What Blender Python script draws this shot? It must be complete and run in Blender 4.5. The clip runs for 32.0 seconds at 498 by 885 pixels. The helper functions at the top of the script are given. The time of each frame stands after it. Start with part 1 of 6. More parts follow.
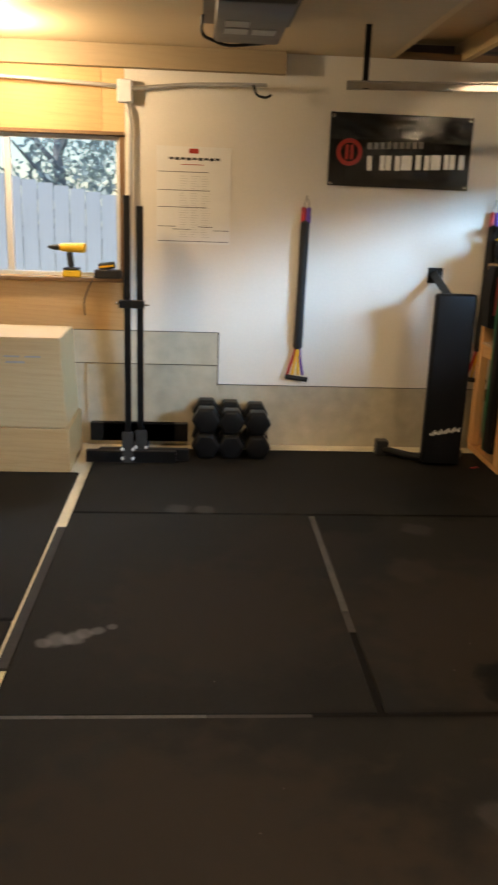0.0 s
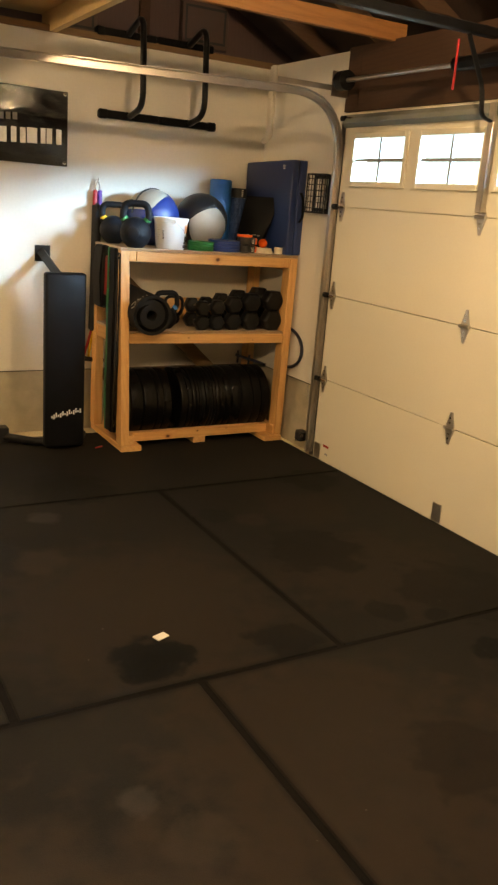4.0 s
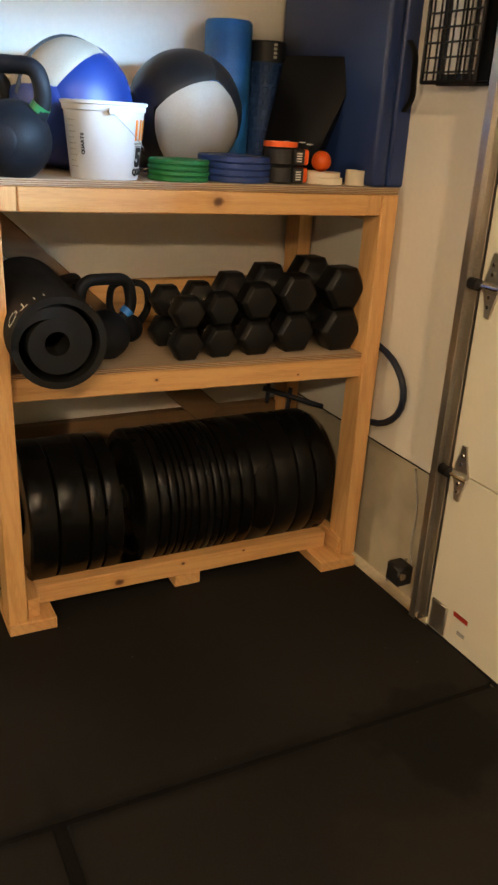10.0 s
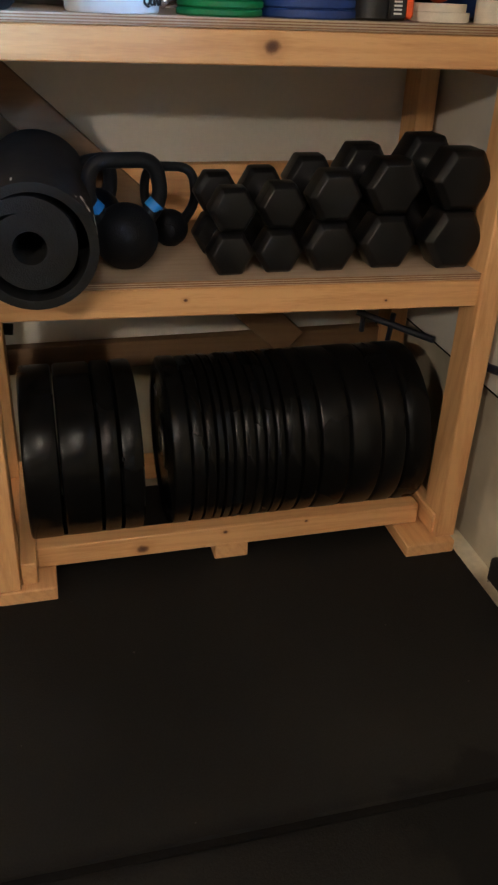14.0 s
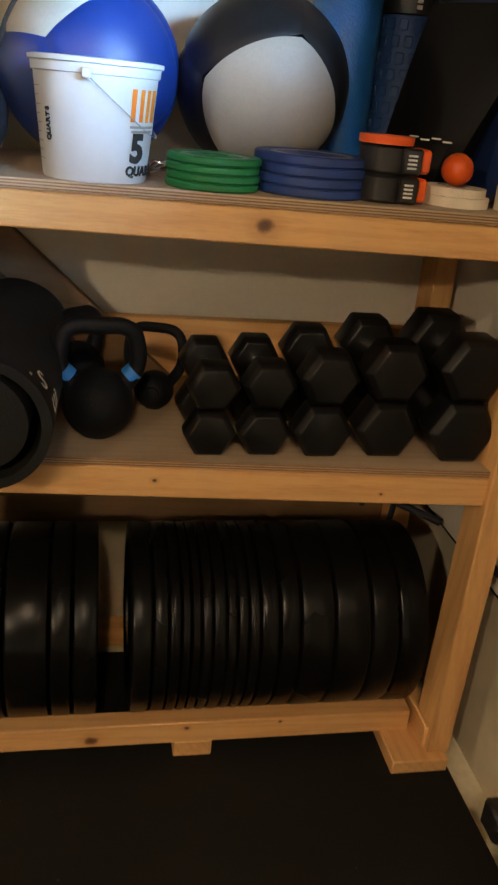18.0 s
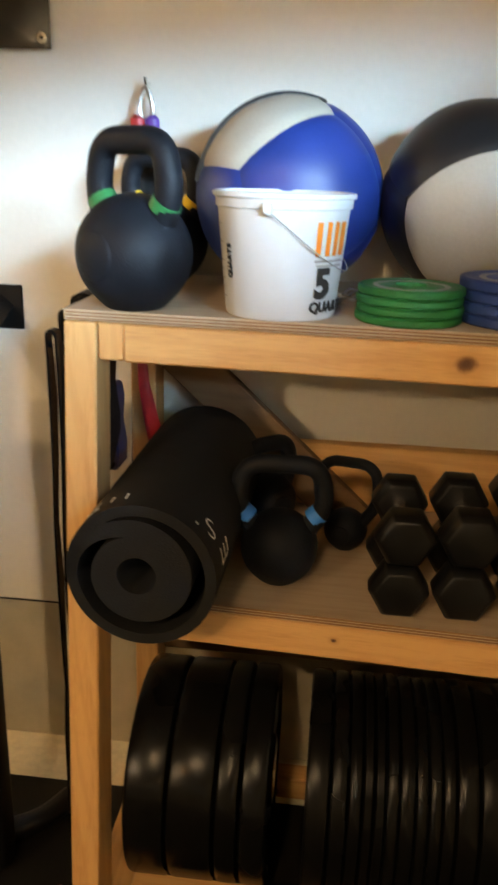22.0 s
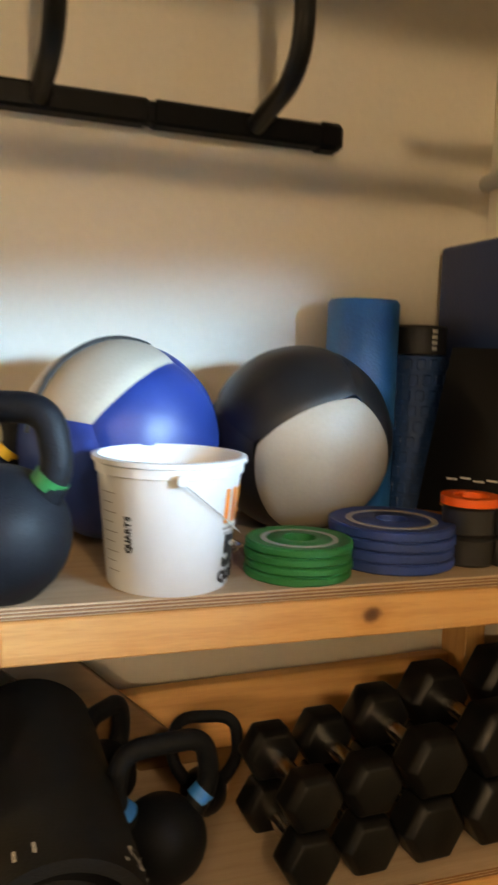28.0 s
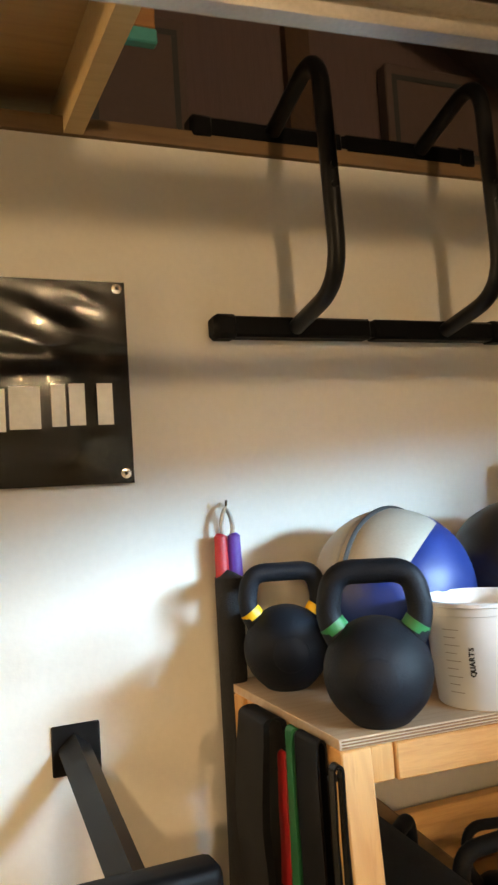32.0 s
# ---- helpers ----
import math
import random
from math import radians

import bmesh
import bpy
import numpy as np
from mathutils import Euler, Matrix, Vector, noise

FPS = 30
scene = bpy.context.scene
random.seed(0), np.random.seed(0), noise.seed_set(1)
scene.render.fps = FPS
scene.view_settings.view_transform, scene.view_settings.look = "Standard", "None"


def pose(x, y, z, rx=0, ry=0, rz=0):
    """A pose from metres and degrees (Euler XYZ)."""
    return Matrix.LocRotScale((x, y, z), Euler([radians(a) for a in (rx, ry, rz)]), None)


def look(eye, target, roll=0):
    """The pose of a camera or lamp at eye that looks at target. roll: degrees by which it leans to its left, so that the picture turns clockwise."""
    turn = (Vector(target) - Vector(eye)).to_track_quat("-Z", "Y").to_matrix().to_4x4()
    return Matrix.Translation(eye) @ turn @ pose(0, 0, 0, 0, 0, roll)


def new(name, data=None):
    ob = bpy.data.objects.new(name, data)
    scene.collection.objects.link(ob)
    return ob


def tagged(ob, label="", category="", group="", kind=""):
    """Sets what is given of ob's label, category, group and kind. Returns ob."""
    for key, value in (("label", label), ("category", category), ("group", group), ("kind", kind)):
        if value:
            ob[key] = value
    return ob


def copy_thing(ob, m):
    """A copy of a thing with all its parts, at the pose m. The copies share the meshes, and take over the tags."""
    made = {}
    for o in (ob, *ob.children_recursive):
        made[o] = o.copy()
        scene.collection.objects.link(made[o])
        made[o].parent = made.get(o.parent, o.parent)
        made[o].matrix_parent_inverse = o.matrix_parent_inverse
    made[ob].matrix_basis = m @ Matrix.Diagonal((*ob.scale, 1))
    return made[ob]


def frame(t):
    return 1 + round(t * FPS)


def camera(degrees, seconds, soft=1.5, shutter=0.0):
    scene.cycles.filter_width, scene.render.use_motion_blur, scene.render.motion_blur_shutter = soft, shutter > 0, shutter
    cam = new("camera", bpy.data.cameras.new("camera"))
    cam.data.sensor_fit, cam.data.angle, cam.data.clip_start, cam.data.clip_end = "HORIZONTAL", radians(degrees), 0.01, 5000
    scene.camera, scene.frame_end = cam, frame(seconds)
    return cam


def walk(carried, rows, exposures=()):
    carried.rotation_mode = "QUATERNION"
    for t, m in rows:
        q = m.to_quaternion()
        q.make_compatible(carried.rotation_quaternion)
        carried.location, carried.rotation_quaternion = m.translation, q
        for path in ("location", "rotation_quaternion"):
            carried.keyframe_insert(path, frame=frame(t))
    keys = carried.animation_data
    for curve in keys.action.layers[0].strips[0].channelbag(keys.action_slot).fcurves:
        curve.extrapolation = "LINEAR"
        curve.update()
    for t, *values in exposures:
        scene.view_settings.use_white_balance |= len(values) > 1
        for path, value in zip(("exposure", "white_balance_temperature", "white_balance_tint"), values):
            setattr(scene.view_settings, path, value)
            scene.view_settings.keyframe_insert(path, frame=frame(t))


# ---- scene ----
cam = camera(34.0, 32.0, soft=2.4, shutter=0.4)
METRES, EYE, TILT, LEAN, TURN = 8.0, 1.5, 0.0, 0.0, -4.5
PATH = [
    (0, (0.112, 0.145, 1.576), (0.241, 2.061, 1.017), 2.0),
    (0.5, (0.158, 0.124, 1.586), (0.491, 2.015, 1.028), 2.1),
    (1, (0.183, 0.136, 1.562), (0.689, 1.99, 1.008), 2.3),
    (1.5, (0.268, 0.132, 1.54), (0.887, 1.948, 0.977), 2.2),
    (2, (0.307, 0.117, 1.556), (1.037, 1.888, 0.981), 2.5),
    (2.5, (0.286, 0.113, 1.536), (1.111, 1.845, 0.972), 2.6),
    (3, (0.279, 0.106, 1.491), (1.172, 1.815, 0.962), 3.4),
    (3.5, (0.168, 0.158, 1.579), (1.154, 1.812, 1.039), 4.4),
    (5.5, (0.456, 0.652, 1.597), (1.312, 2.349, 0.977), 4.4),
    (6, (0.482, 0.893, 1.618), (1.45, 2.544, 1.037), 4.0),
    (6.5, (0.624, 1.123, 1.614), (1.493, 2.835, 1.054), 1.2),
    (7, (0.82, 1.341, 1.622), (1.604, 3.106, 1.101), 2.3),
    (7.5, (0.928, 1.627, 1.601), (1.905, 3.286, 1.059), 4.8),
    (8, (1.078, 1.906, 1.524), (2.121, 3.504, 0.925), 3.8),
    (8.5, (1.291, 2.121, 1.573), (2.202, 3.786, 0.942), 3.8),
    (9, (1.408, 2.385, 1.522), (2.313, 4.045, 0.868), 6.0),
    (9.5, (1.526, 2.634, 1.501), (2.449, 4.245, 0.759), 4.7),
    (10, (1.659, 2.854, 1.437), (2.528, 4.497, 0.698), 3.5),
    (10.5, (1.765, 3.061, 1.394), (2.592, 4.712, 0.625), 4.8),
    (11, (1.83, 3.274, 1.397), (2.66, 4.909, 0.597), 6.4),
    (11.5, (1.937, 3.372, 1.347), (2.586, 5.019, 0.415), 4.4),
    (12, (2.098, 3.341, 1.329), (2.546, 5.025, 0.347), 2.0),
    (12.5, (2.178, 3.318, 1.336), (2.618, 4.998, 0.344), 1.3),
    (13, (2.176, 3.316, 1.319), (2.633, 4.985, 0.316), 1.4),
    (13.5, (2.173, 3.307, 1.313), (2.639, 4.981, 0.322), 2.0),
    (15.5, (2.17, 3.302, 1.372), (2.582, 5.022, 0.439), 1.8),
    (16, (2.165, 3.301, 1.383), (2.567, 5.043, 0.486), 1.4),
    (16.5, (2.177, 3.294, 1.385), (2.555, 5.062, 0.529), 1.2),
    (17, (2.212, 3.315, 1.414), (2.573, 5.086, 0.558), 1.7),
    (17.5, (2.272, 3.398, 1.401), (2.65, 5.178, 0.572), 4.0),
    (18, (2.345, 3.549, 1.432), (2.728, 5.346, 0.64), 5.6),
    (18.5, (2.372, 3.635, 1.432), (2.676, 5.454, 0.659), 3.9),
    (19, (2.439, 3.748, 1.434), (2.584, 5.59, 0.669), 2.35),
    (19.5, (2.512, 3.835, 1.444), (2.535, 5.682, 0.677), 0.9),
    (20, (2.561, 3.881, 1.433), (2.476, 5.719, 0.647), 0.15),
    (20.5, (2.563, 3.913, 1.424), (2.443, 5.738, 0.611), 0.1),
    (21, (2.576, 3.924, 1.424), (2.442, 5.741, 0.596), 0.1),
    (21.5, (2.513, 3.872, 1.438), (2.376, 5.706, 0.652), 1.9),
    (22, (2.446, 3.741, 1.489), (2.243, 5.626, 0.851), 1.7),
    (22.5, (2.302, 3.586, 1.509), (2.348, 5.507, 0.952), 2.6),
    (23, (2.186, 3.451, 1.514), (2.482, 5.36, 0.995), 4.0),
    (23.5, (2.184, 3.347, 1.504), (2.654, 5.229, 1.014), 3.0),
    (24, (2.139, 3.459, 1.598), (2.679, 5.32, 1.105), 4.6),
    (24.5, (2.047, 3.677, 1.64), (2.751, 5.488, 1.162), 4.0),
    (25, (2.07, 3.81, 1.617), (2.867, 5.585, 1.153), 4.3),
    (25.5, (2.175, 3.992, 1.645), (3.064, 5.718, 1.162), 2.4),
    (27.5, (2.204, 4.047, 1.624), (2.951, 5.871, 1.287), 1.2),
    (28, (2.011, 3.94, 1.617), (2.756, 5.781, 1.379), 1.9),
    (28.5, (1.856, 3.859, 1.697), (2.596, 5.717, 1.68), 3.4),
    (29, (1.791, 3.718, 1.722), (2.496, 5.586, 1.846), 2.8),
    (29.5, (1.749, 3.558, 1.728), (2.394, 5.446, 1.872), 0.1),
    (30, (1.641, 3.487, 1.733), (2.296, 5.373, 1.852), -0.2),
    (30.5, (1.496, 3.502, 1.688), (2.183, 5.379, 1.766), -0.6),
    (31, (1.393, 3.559, 1.662), (2.129, 5.418, 1.722), -1.2),
    (31.5, (1.38, 3.695, 1.689), (2.155, 5.535, 1.809), -3.9),
    (32, (1.372, 3.819, 1.679), (2.145, 5.66, 1.795), -3.6),
]
EXPOSURES = [(0.0, -0.6, 6890, 10), (1.0, -0.25, 7740, 10), (2.0, -0.05, 8480, 10), (3.0, -0.05, 8270, 10), (6.0, -0.12, 8060, 10), (7.0, -0.2, 8060, 10), (8.0, 0.2, 7310, 10), (9.0, 0.2, 7210, 10), (10.0, 0.08, 6780, 10), (11.0, 0.2, 6570, 10), (12.0, -0.07, 5140, 10), (16.0, -0.12, 5510, 10), (17.0, -0.12, 5830, 10), (18.0, -0.25, 6540, 10), (19.0, -0.35, 7190, 10), (20.0, -0.35, 7520, 10), (21.0, -0.35, 8080, 10), (22.0, -0.1, 7970, 10), (23.0, -0.1, 7730, 10), (24.0, -0.1, 7850, 10), (25.0, -0.1, 7970, 10), (28.0, -0.07, 7970, 10), (32.0, -0.07, 7970, 10)]
walk(cam, [(t, look(eye, target, roll)) for t, eye, target, roll in PATH], EXPOSURES)

# ---- world, lamps, exposure ----
world = bpy.data.worlds.new("sky")
scene.world = world
world.use_nodes = True
wn = world.node_tree
sky = wn.nodes.new("ShaderNodeTexSky")
sky.sky_type = "NISHITA"
sky.sun_disc = False
sky.ozone_density, sky.dust_density = 4.0, 0.3
sky.sun_elevation, sky.sun_rotation = radians(47), radians(235)
wn.links.new(sky.outputs[0], wn.nodes["Background"].inputs[0])
wn.nodes["Background"].inputs[1].default_value = 0.3


def lamp(name, kind, power, colour, m, size=0.3, size_y=None):
    data = bpy.data.lights.new(name, kind)
    data.energy, data.color = power, colour
    if kind == "AREA":
        data.shape = "RECTANGLE" if size_y else "DISK"
        data.size = size
        if size_y:
            data.size_y = size_y
    elif kind == "POINT":
        data.shadow_soft_size = size
    elif kind == "SPOT":
        data.shadow_soft_size = size
        data.spot_size, data.spot_blend = radians(171), 0.22
    else:
        data.angle = size
    ob = new(name, data)
    ob.matrix_world = m
    return ob


lamp("sun", "SUN", 5.0, (1.0, 0.97, 0.93), look((-20, -14, 26), (0, 0, 0)), radians(3))
WARM = (1.0, 0.76, 0.49)
DAY = (0.36, 0.64, 1.0)
WINDOW_DAY = (0.60, 0.79, 1.0)
lamp("bulb_light", "POINT", 85, WARM, pose(-1.02, 4.95, 2.28), 0.07)
# wide downward spot for an unseen bulb; its cone keeps light off the roof
lamp("garage_bulb_light", "SPOT", 200, WARM, pose(0.25, 1.5, 2.28), 0.08)
lamp("roof_bulb_light", "POINT", 125, WARM, pose(2.08, 2.12, 2.80), 0.06)
lamp("door_window_daylight", "AREA", 5300, DAY, look((6.2, -0.5, 3.05), (1.6, 5.5, 1.3)), 3.6, 0.7)
lamp("back_window_daylight", "AREA", 130, WINDOW_DAY, look((-1.15, 6.5, 3.0), (-1.0, 4.6, 0.6)), 2.2, 1.0)

# ---- materials ----


def material(name, colour, rough=0.6, metal=0.0, var=0.12, scale=6.0, bump=0.08, fine=90.0, spec=0.5, stretch=(1, 1, 1), second=None, coat=0.0):
    """A procedural surface: colour varied at two scales, roughness varied, a fine relief."""
    m = bpy.data.materials.new(name)
    m.use_nodes = True
    nt = m.node_tree
    b = nt.nodes["Principled BSDF"]
    co = nt.nodes.new("ShaderNodeTexCoord")
    mp = nt.nodes.new("ShaderNodeMapping")
    mp.inputs["Scale"].default_value = stretch
    info = nt.nodes.new("ShaderNodeObjectInfo")
    add = nt.nodes.new("ShaderNodeVectorMath")
    add.operation = "ADD"
    mul = nt.nodes.new("ShaderNodeMath")
    mul.operation = "MULTIPLY"
    mul.inputs[1].default_value = 37.0
    nt.links.new(info.outputs["Random"], mul.inputs[0])
    nt.links.new(co.outputs["Object"], add.inputs[0])
    nt.links.new(mul.outputs[0], add.inputs[1])
    nt.links.new(add.outputs[0], mp.inputs[0])
    big, small = nt.nodes.new("ShaderNodeTexNoise"), nt.nodes.new("ShaderNodeTexNoise")
    for n, s in ((big, scale), (small, fine)):
        n.inputs["Scale"].default_value = s
        n.inputs["Detail"].default_value = 4
        nt.links.new(mp.outputs[0], n.inputs["Vector"])
    mix = nt.nodes.new("ShaderNodeMix")
    mix.data_type = "FLOAT"
    mix.inputs[0].default_value = 0.35
    nt.links.new(big.outputs[0], mix.inputs[2])
    nt.links.new(small.outputs[0], mix.inputs[3])
    ramp = nt.nodes.new("ShaderNodeValToRGB")
    dark = tuple(c * (1 - var) for c in colour)
    light = second or tuple(min(1.0, c * (1 + var)) for c in colour)
    ramp.color_ramp.elements[0].position, ramp.color_ramp.elements[1].position = 0.32, 0.68
    ramp.color_ramp.elements[0].color, ramp.color_ramp.elements[1].color = (*dark, 1), (*light, 1)
    nt.links.new(mix.outputs[0], ramp.inputs[0])
    nt.links.new(ramp.outputs[0], b.inputs["Base Color"])
    rr = nt.nodes.new("ShaderNodeMapRange")
    rr.inputs[3].default_value, rr.inputs[4].default_value = max(0.02, rough * 0.8), min(1.0, rough * 1.2)
    nt.links.new(big.outputs[0], rr.inputs[0])
    nt.links.new(rr.outputs[0], b.inputs["Roughness"])
    b.inputs["Metallic"].default_value = metal
    b.inputs["Specular IOR Level"].default_value = spec
    b.inputs["Coat Weight"].default_value = coat
    if bump:
        bp = nt.nodes.new("ShaderNodeBump")
        bp.inputs["Strength"].default_value = bump
        bp.inputs["Distance"].default_value = 0.004
        nt.links.new(small.outputs[0], bp.inputs["Height"])
        nt.links.new(bp.outputs[0], b.inputs["Normal"])
    return m


def wood(name, axis, colour=(0.62, 0.34, 0.13), dark=(0.40, 0.18, 0.055), rough=0.5):
    """Softwood with grain lines running along one axis."""
    s = [14.0, 14.0, 14.0]
    s[axis] = 0.9
    m = material(name, colour, rough, 0, 0.3, 3.0, 0.15, 22.0, 0.4, tuple(s), second=colour)
    nt = m.node_tree
    ramp = [n for n in nt.nodes if n.bl_idname == "ShaderNodeValToRGB"][0]
    ramp.color_ramp.elements[0].color = (*dark, 1)
    ramp.color_ramp.elements[0].position, ramp.color_ramp.elements[1].position = 0.18, 0.52
    # dark late-wood lines that wander along the grain
    mp = [n for n in nt.nodes if n.bl_idname == "ShaderNodeMapping"][0]
    wave = nt.nodes.new("ShaderNodeTexWave")
    wave.bands_direction = "DIAGONAL"
    for key, val in (("Scale", 1.5), ("Distortion", 7.0), ("Detail", 2.0), ("Detail Scale", 0.6)):
        wave.inputs[key].default_value = val
    nt.links.new(mp.outputs[0], wave.inputs["Vector"])
    wr = nt.nodes.new("ShaderNodeMapRange")
    wr.inputs[1].default_value, wr.inputs[2].default_value = 0.6, 1.0
    wr.inputs[3].default_value, wr.inputs[4].default_value = 0.0, 0.22
    nt.links.new(wave.outputs["Fac"], wr.inputs[0])
    mx = nt.nodes.new("ShaderNodeMix")
    mx.data_type = "RGBA"
    mx.inputs[7].default_value = (*dark, 1)
    nt.links.new(wr.outputs[0], mx.inputs[0])
    nt.links.new(ramp.outputs[0], mx.inputs[6])
    nt.links.new(mx.outputs[2], nt.nodes["Principled BSDF"].inputs["Base Color"])
    return m


def emitter(name, colour, strength):
    m = bpy.data.materials.new(name)
    m.use_nodes = True
    b = m.node_tree.nodes["Principled BSDF"]
    b.inputs["Base Color"].default_value = (*colour, 1)
    b.inputs["Emission Color"].default_value = (*colour, 1)
    b.inputs["Emission Strength"].default_value = strength
    return m


def glass(name):
    m = bpy.data.materials.new(name)
    m.use_nodes = True
    b = m.node_tree.nodes["Principled BSDF"]
    b.inputs["Base Color"].default_value = (0.95, 0.98, 1.0, 1)
    b.inputs["Transmission Weight"].default_value = 1.0
    b.inputs["Roughness"].default_value = 0.05
    b.inputs["IOR"].default_value = 1.1
    return m


WHITE_WALL = material("painted_drywall", (0.76, 0.71, 0.62), 0.62, 0, 0.05, 1.3, 0.10, 60)
CONCRETE = material("stem_concrete", (0.46, 0.405, 0.295), 0.85, 0, 0.24, 1.6, 0.25, 12)
SLAB = material("floor_slab", (0.74, 0.66, 0.48), 0.8, 0, 0.2, 3, 0.3, 50)
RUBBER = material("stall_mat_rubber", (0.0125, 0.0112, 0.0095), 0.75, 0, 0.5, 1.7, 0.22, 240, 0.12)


def stain(mat, spots, colour, edge=2.1):
    """Irregular spots with centres (x, y) and radii, laid over a surface's own colour."""
    nt = mat.node_tree
    b = nt.nodes["Principled BSDF"]
    co = nt.nodes.new("ShaderNodeTexCoord")
    nz = nt.nodes.new("ShaderNodeTexNoise")
    nz.inputs["Scale"].default_value, nz.inputs["Detail"].default_value = 9.0, 5
    nt.links.new(co.outputs["Object"], nz.inputs["Vector"])
    for x, y, r, power in spots:
        d = nt.nodes.new("ShaderNodeVectorMath")
        d.operation = "DISTANCE"
        d.inputs[1].default_value = (x, y, 0)
        nt.links.new(co.outputs["Object"], d.inputs[0])
        a = nt.nodes.new("ShaderNodeMath")
        a.operation = "MULTIPLY_ADD"
        a.inputs[1].default_value = r * 1.6
        nt.links.new(nz.outputs[0], a.inputs[0])
        nt.links.new(d.outputs["Value"], a.inputs[2])
        mr = nt.nodes.new("ShaderNodeMapRange")
        mr.inputs[1].default_value, mr.inputs[2].default_value = r * 1.6, r * edge
        mr.inputs[3].default_value, mr.inputs[4].default_value = power, 0.0
        nt.links.new(a.outputs[0], mr.inputs[0])
        old = b.inputs["Base Color"].links[0].from_socket
        mx = nt.nodes.new("ShaderNodeMix")
        mx.data_type = "RGBA"
        mx.inputs[7].default_value = (*colour, 1)
        nt.links.new(mr.outputs[0], mx.inputs[0])
        nt.links.new(old, mx.inputs[6])
        nt.links.new(mx.outputs[2], b.inputs["Base Color"])


# tracked-in brown dust, spread to paint in the front floor's brighter look too, spilled drink marks, a dried white
# splash
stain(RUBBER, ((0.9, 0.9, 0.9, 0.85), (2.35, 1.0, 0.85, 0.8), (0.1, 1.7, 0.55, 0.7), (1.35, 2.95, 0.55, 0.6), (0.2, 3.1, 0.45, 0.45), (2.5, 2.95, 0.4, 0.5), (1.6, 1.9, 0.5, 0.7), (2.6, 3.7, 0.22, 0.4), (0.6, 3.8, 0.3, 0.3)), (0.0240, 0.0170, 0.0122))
stain(RUBBER, ((0.35, 1.3, 0.12, 0.4), (1.9, 1.25, 0.14, 0.4), (1.05, 1.75, 0.09, 0.35), (2.7, 1.9, 0.11, 0.4), (1.1, 3.5, 0.10, 0.4), (2.25, 3.65, 0.08, 0.35)), (0.036, 0.028, 0.021))
stain(RUBBER, ((1.25, 2.60, 0.155, 1.0), (1.78, 2.53, 0.14, 0.75), (2.30, 2.57, 0.09, 0.7), (2.48, 2.47, 0.06, 0.7), (2.52, 2.17, 0.10, 1.0), (2.35, 3.2, 0.26, 0.6), (1.95, 1.72, 0.2, 0.5), (2.75, 2.6, 0.3, 0.5), (1.5, 4.35, 0.25, 0.5), (2.9, 4.1, 0.2, 0.6), (0.9, 4.1, 0.2, 0.5), (2.1, 3.75, 0.10, 0.5)), (0.0028, 0.0028, 0.0025), 1.82)
stain(RUBBER, ((-0.44, 2.86, 0.03, 0.5), (-0.39, 2.885, 0.045, 0.55), (-0.34, 2.90, 0.04, 0.5), (-0.30, 2.93, 0.032, 0.5), (-0.25, 2.95, 0.03, 0.5), (-0.20, 2.98, 0.022, 0.45), (0.02, 4.26, 0.06, 0.2), (0.16, 4.25, 0.05, 0.2), (1.26, 4.0, 0.07, 0.14), (0.95, 1.95, 0.05, 0.10)), (0.15, 0.14, 0.13))


def seam_smudge(mat, lines, colour):
    """Grime rubbed along joints: axis across, place, stretch along the other axis, half width, power."""
    nt = mat.node_tree
    b = nt.nodes["Principled BSDF"]
    co = nt.nodes.new("ShaderNodeTexCoord")
    sep = nt.nodes.new("ShaderNodeSeparateXYZ")
    nt.links.new(co.outputs["Object"], sep.inputs[0])
    nz = nt.nodes.new("ShaderNodeTexNoise")
    nz.inputs["Scale"].default_value, nz.inputs["Detail"].default_value = 7.0, 4

    def op(kind, a, b_=None):
        n = nt.nodes.new("ShaderNodeMath")
        n.operation = kind
        for sock, v in zip(n.inputs, (a, b_)):
            if isinstance(v, (int, float)):
                sock.default_value = v
            elif v is not None:
                nt.links.new(v, sock)
        return n.outputs[0]

    def span(v, lo, hi, f0, f1):
        n = nt.nodes.new("ShaderNodeMapRange")
        n.interpolation_type = "SMOOTHSTEP"
        for sock, q in zip(n.inputs[1:5], (lo, hi, f0, f1)):
            sock.default_value = q
        nt.links.new(v, n.inputs[0])
        return n.outputs[0]

    nt.links.new(co.outputs["Object"], nz.inputs["Vector"])
    for axis, place, lo, hi, half, power in lines:
        across, along = sep.outputs[axis], sep.outputs[1 - axis]
        d = op("ABSOLUTE", op("SUBTRACT", across, place))
        d = op("ADD", d, op("MULTIPLY", nz.outputs[0], half))
        f = span(d, half * 0.7, half * 1.9, power, 0.0)
        f = op("MULTIPLY", f, span(along, lo, lo + 0.3, 0.0, 1.0))
        f = op("MULTIPLY", f, span(along, hi - 0.3, hi, 1.0, 0.0))
        old = b.inputs["Base Color"].links[0].from_socket
        mx = nt.nodes.new("ShaderNodeMix")
        mx.data_type = "RGBA"
        mx.inputs[7].default_value = (*colour, 1)
        nt.links.new(f, mx.inputs[0])
        nt.links.new(old, mx.inputs[6])
        nt.links.new(mx.outputs[2], b.inputs["Base Color"])


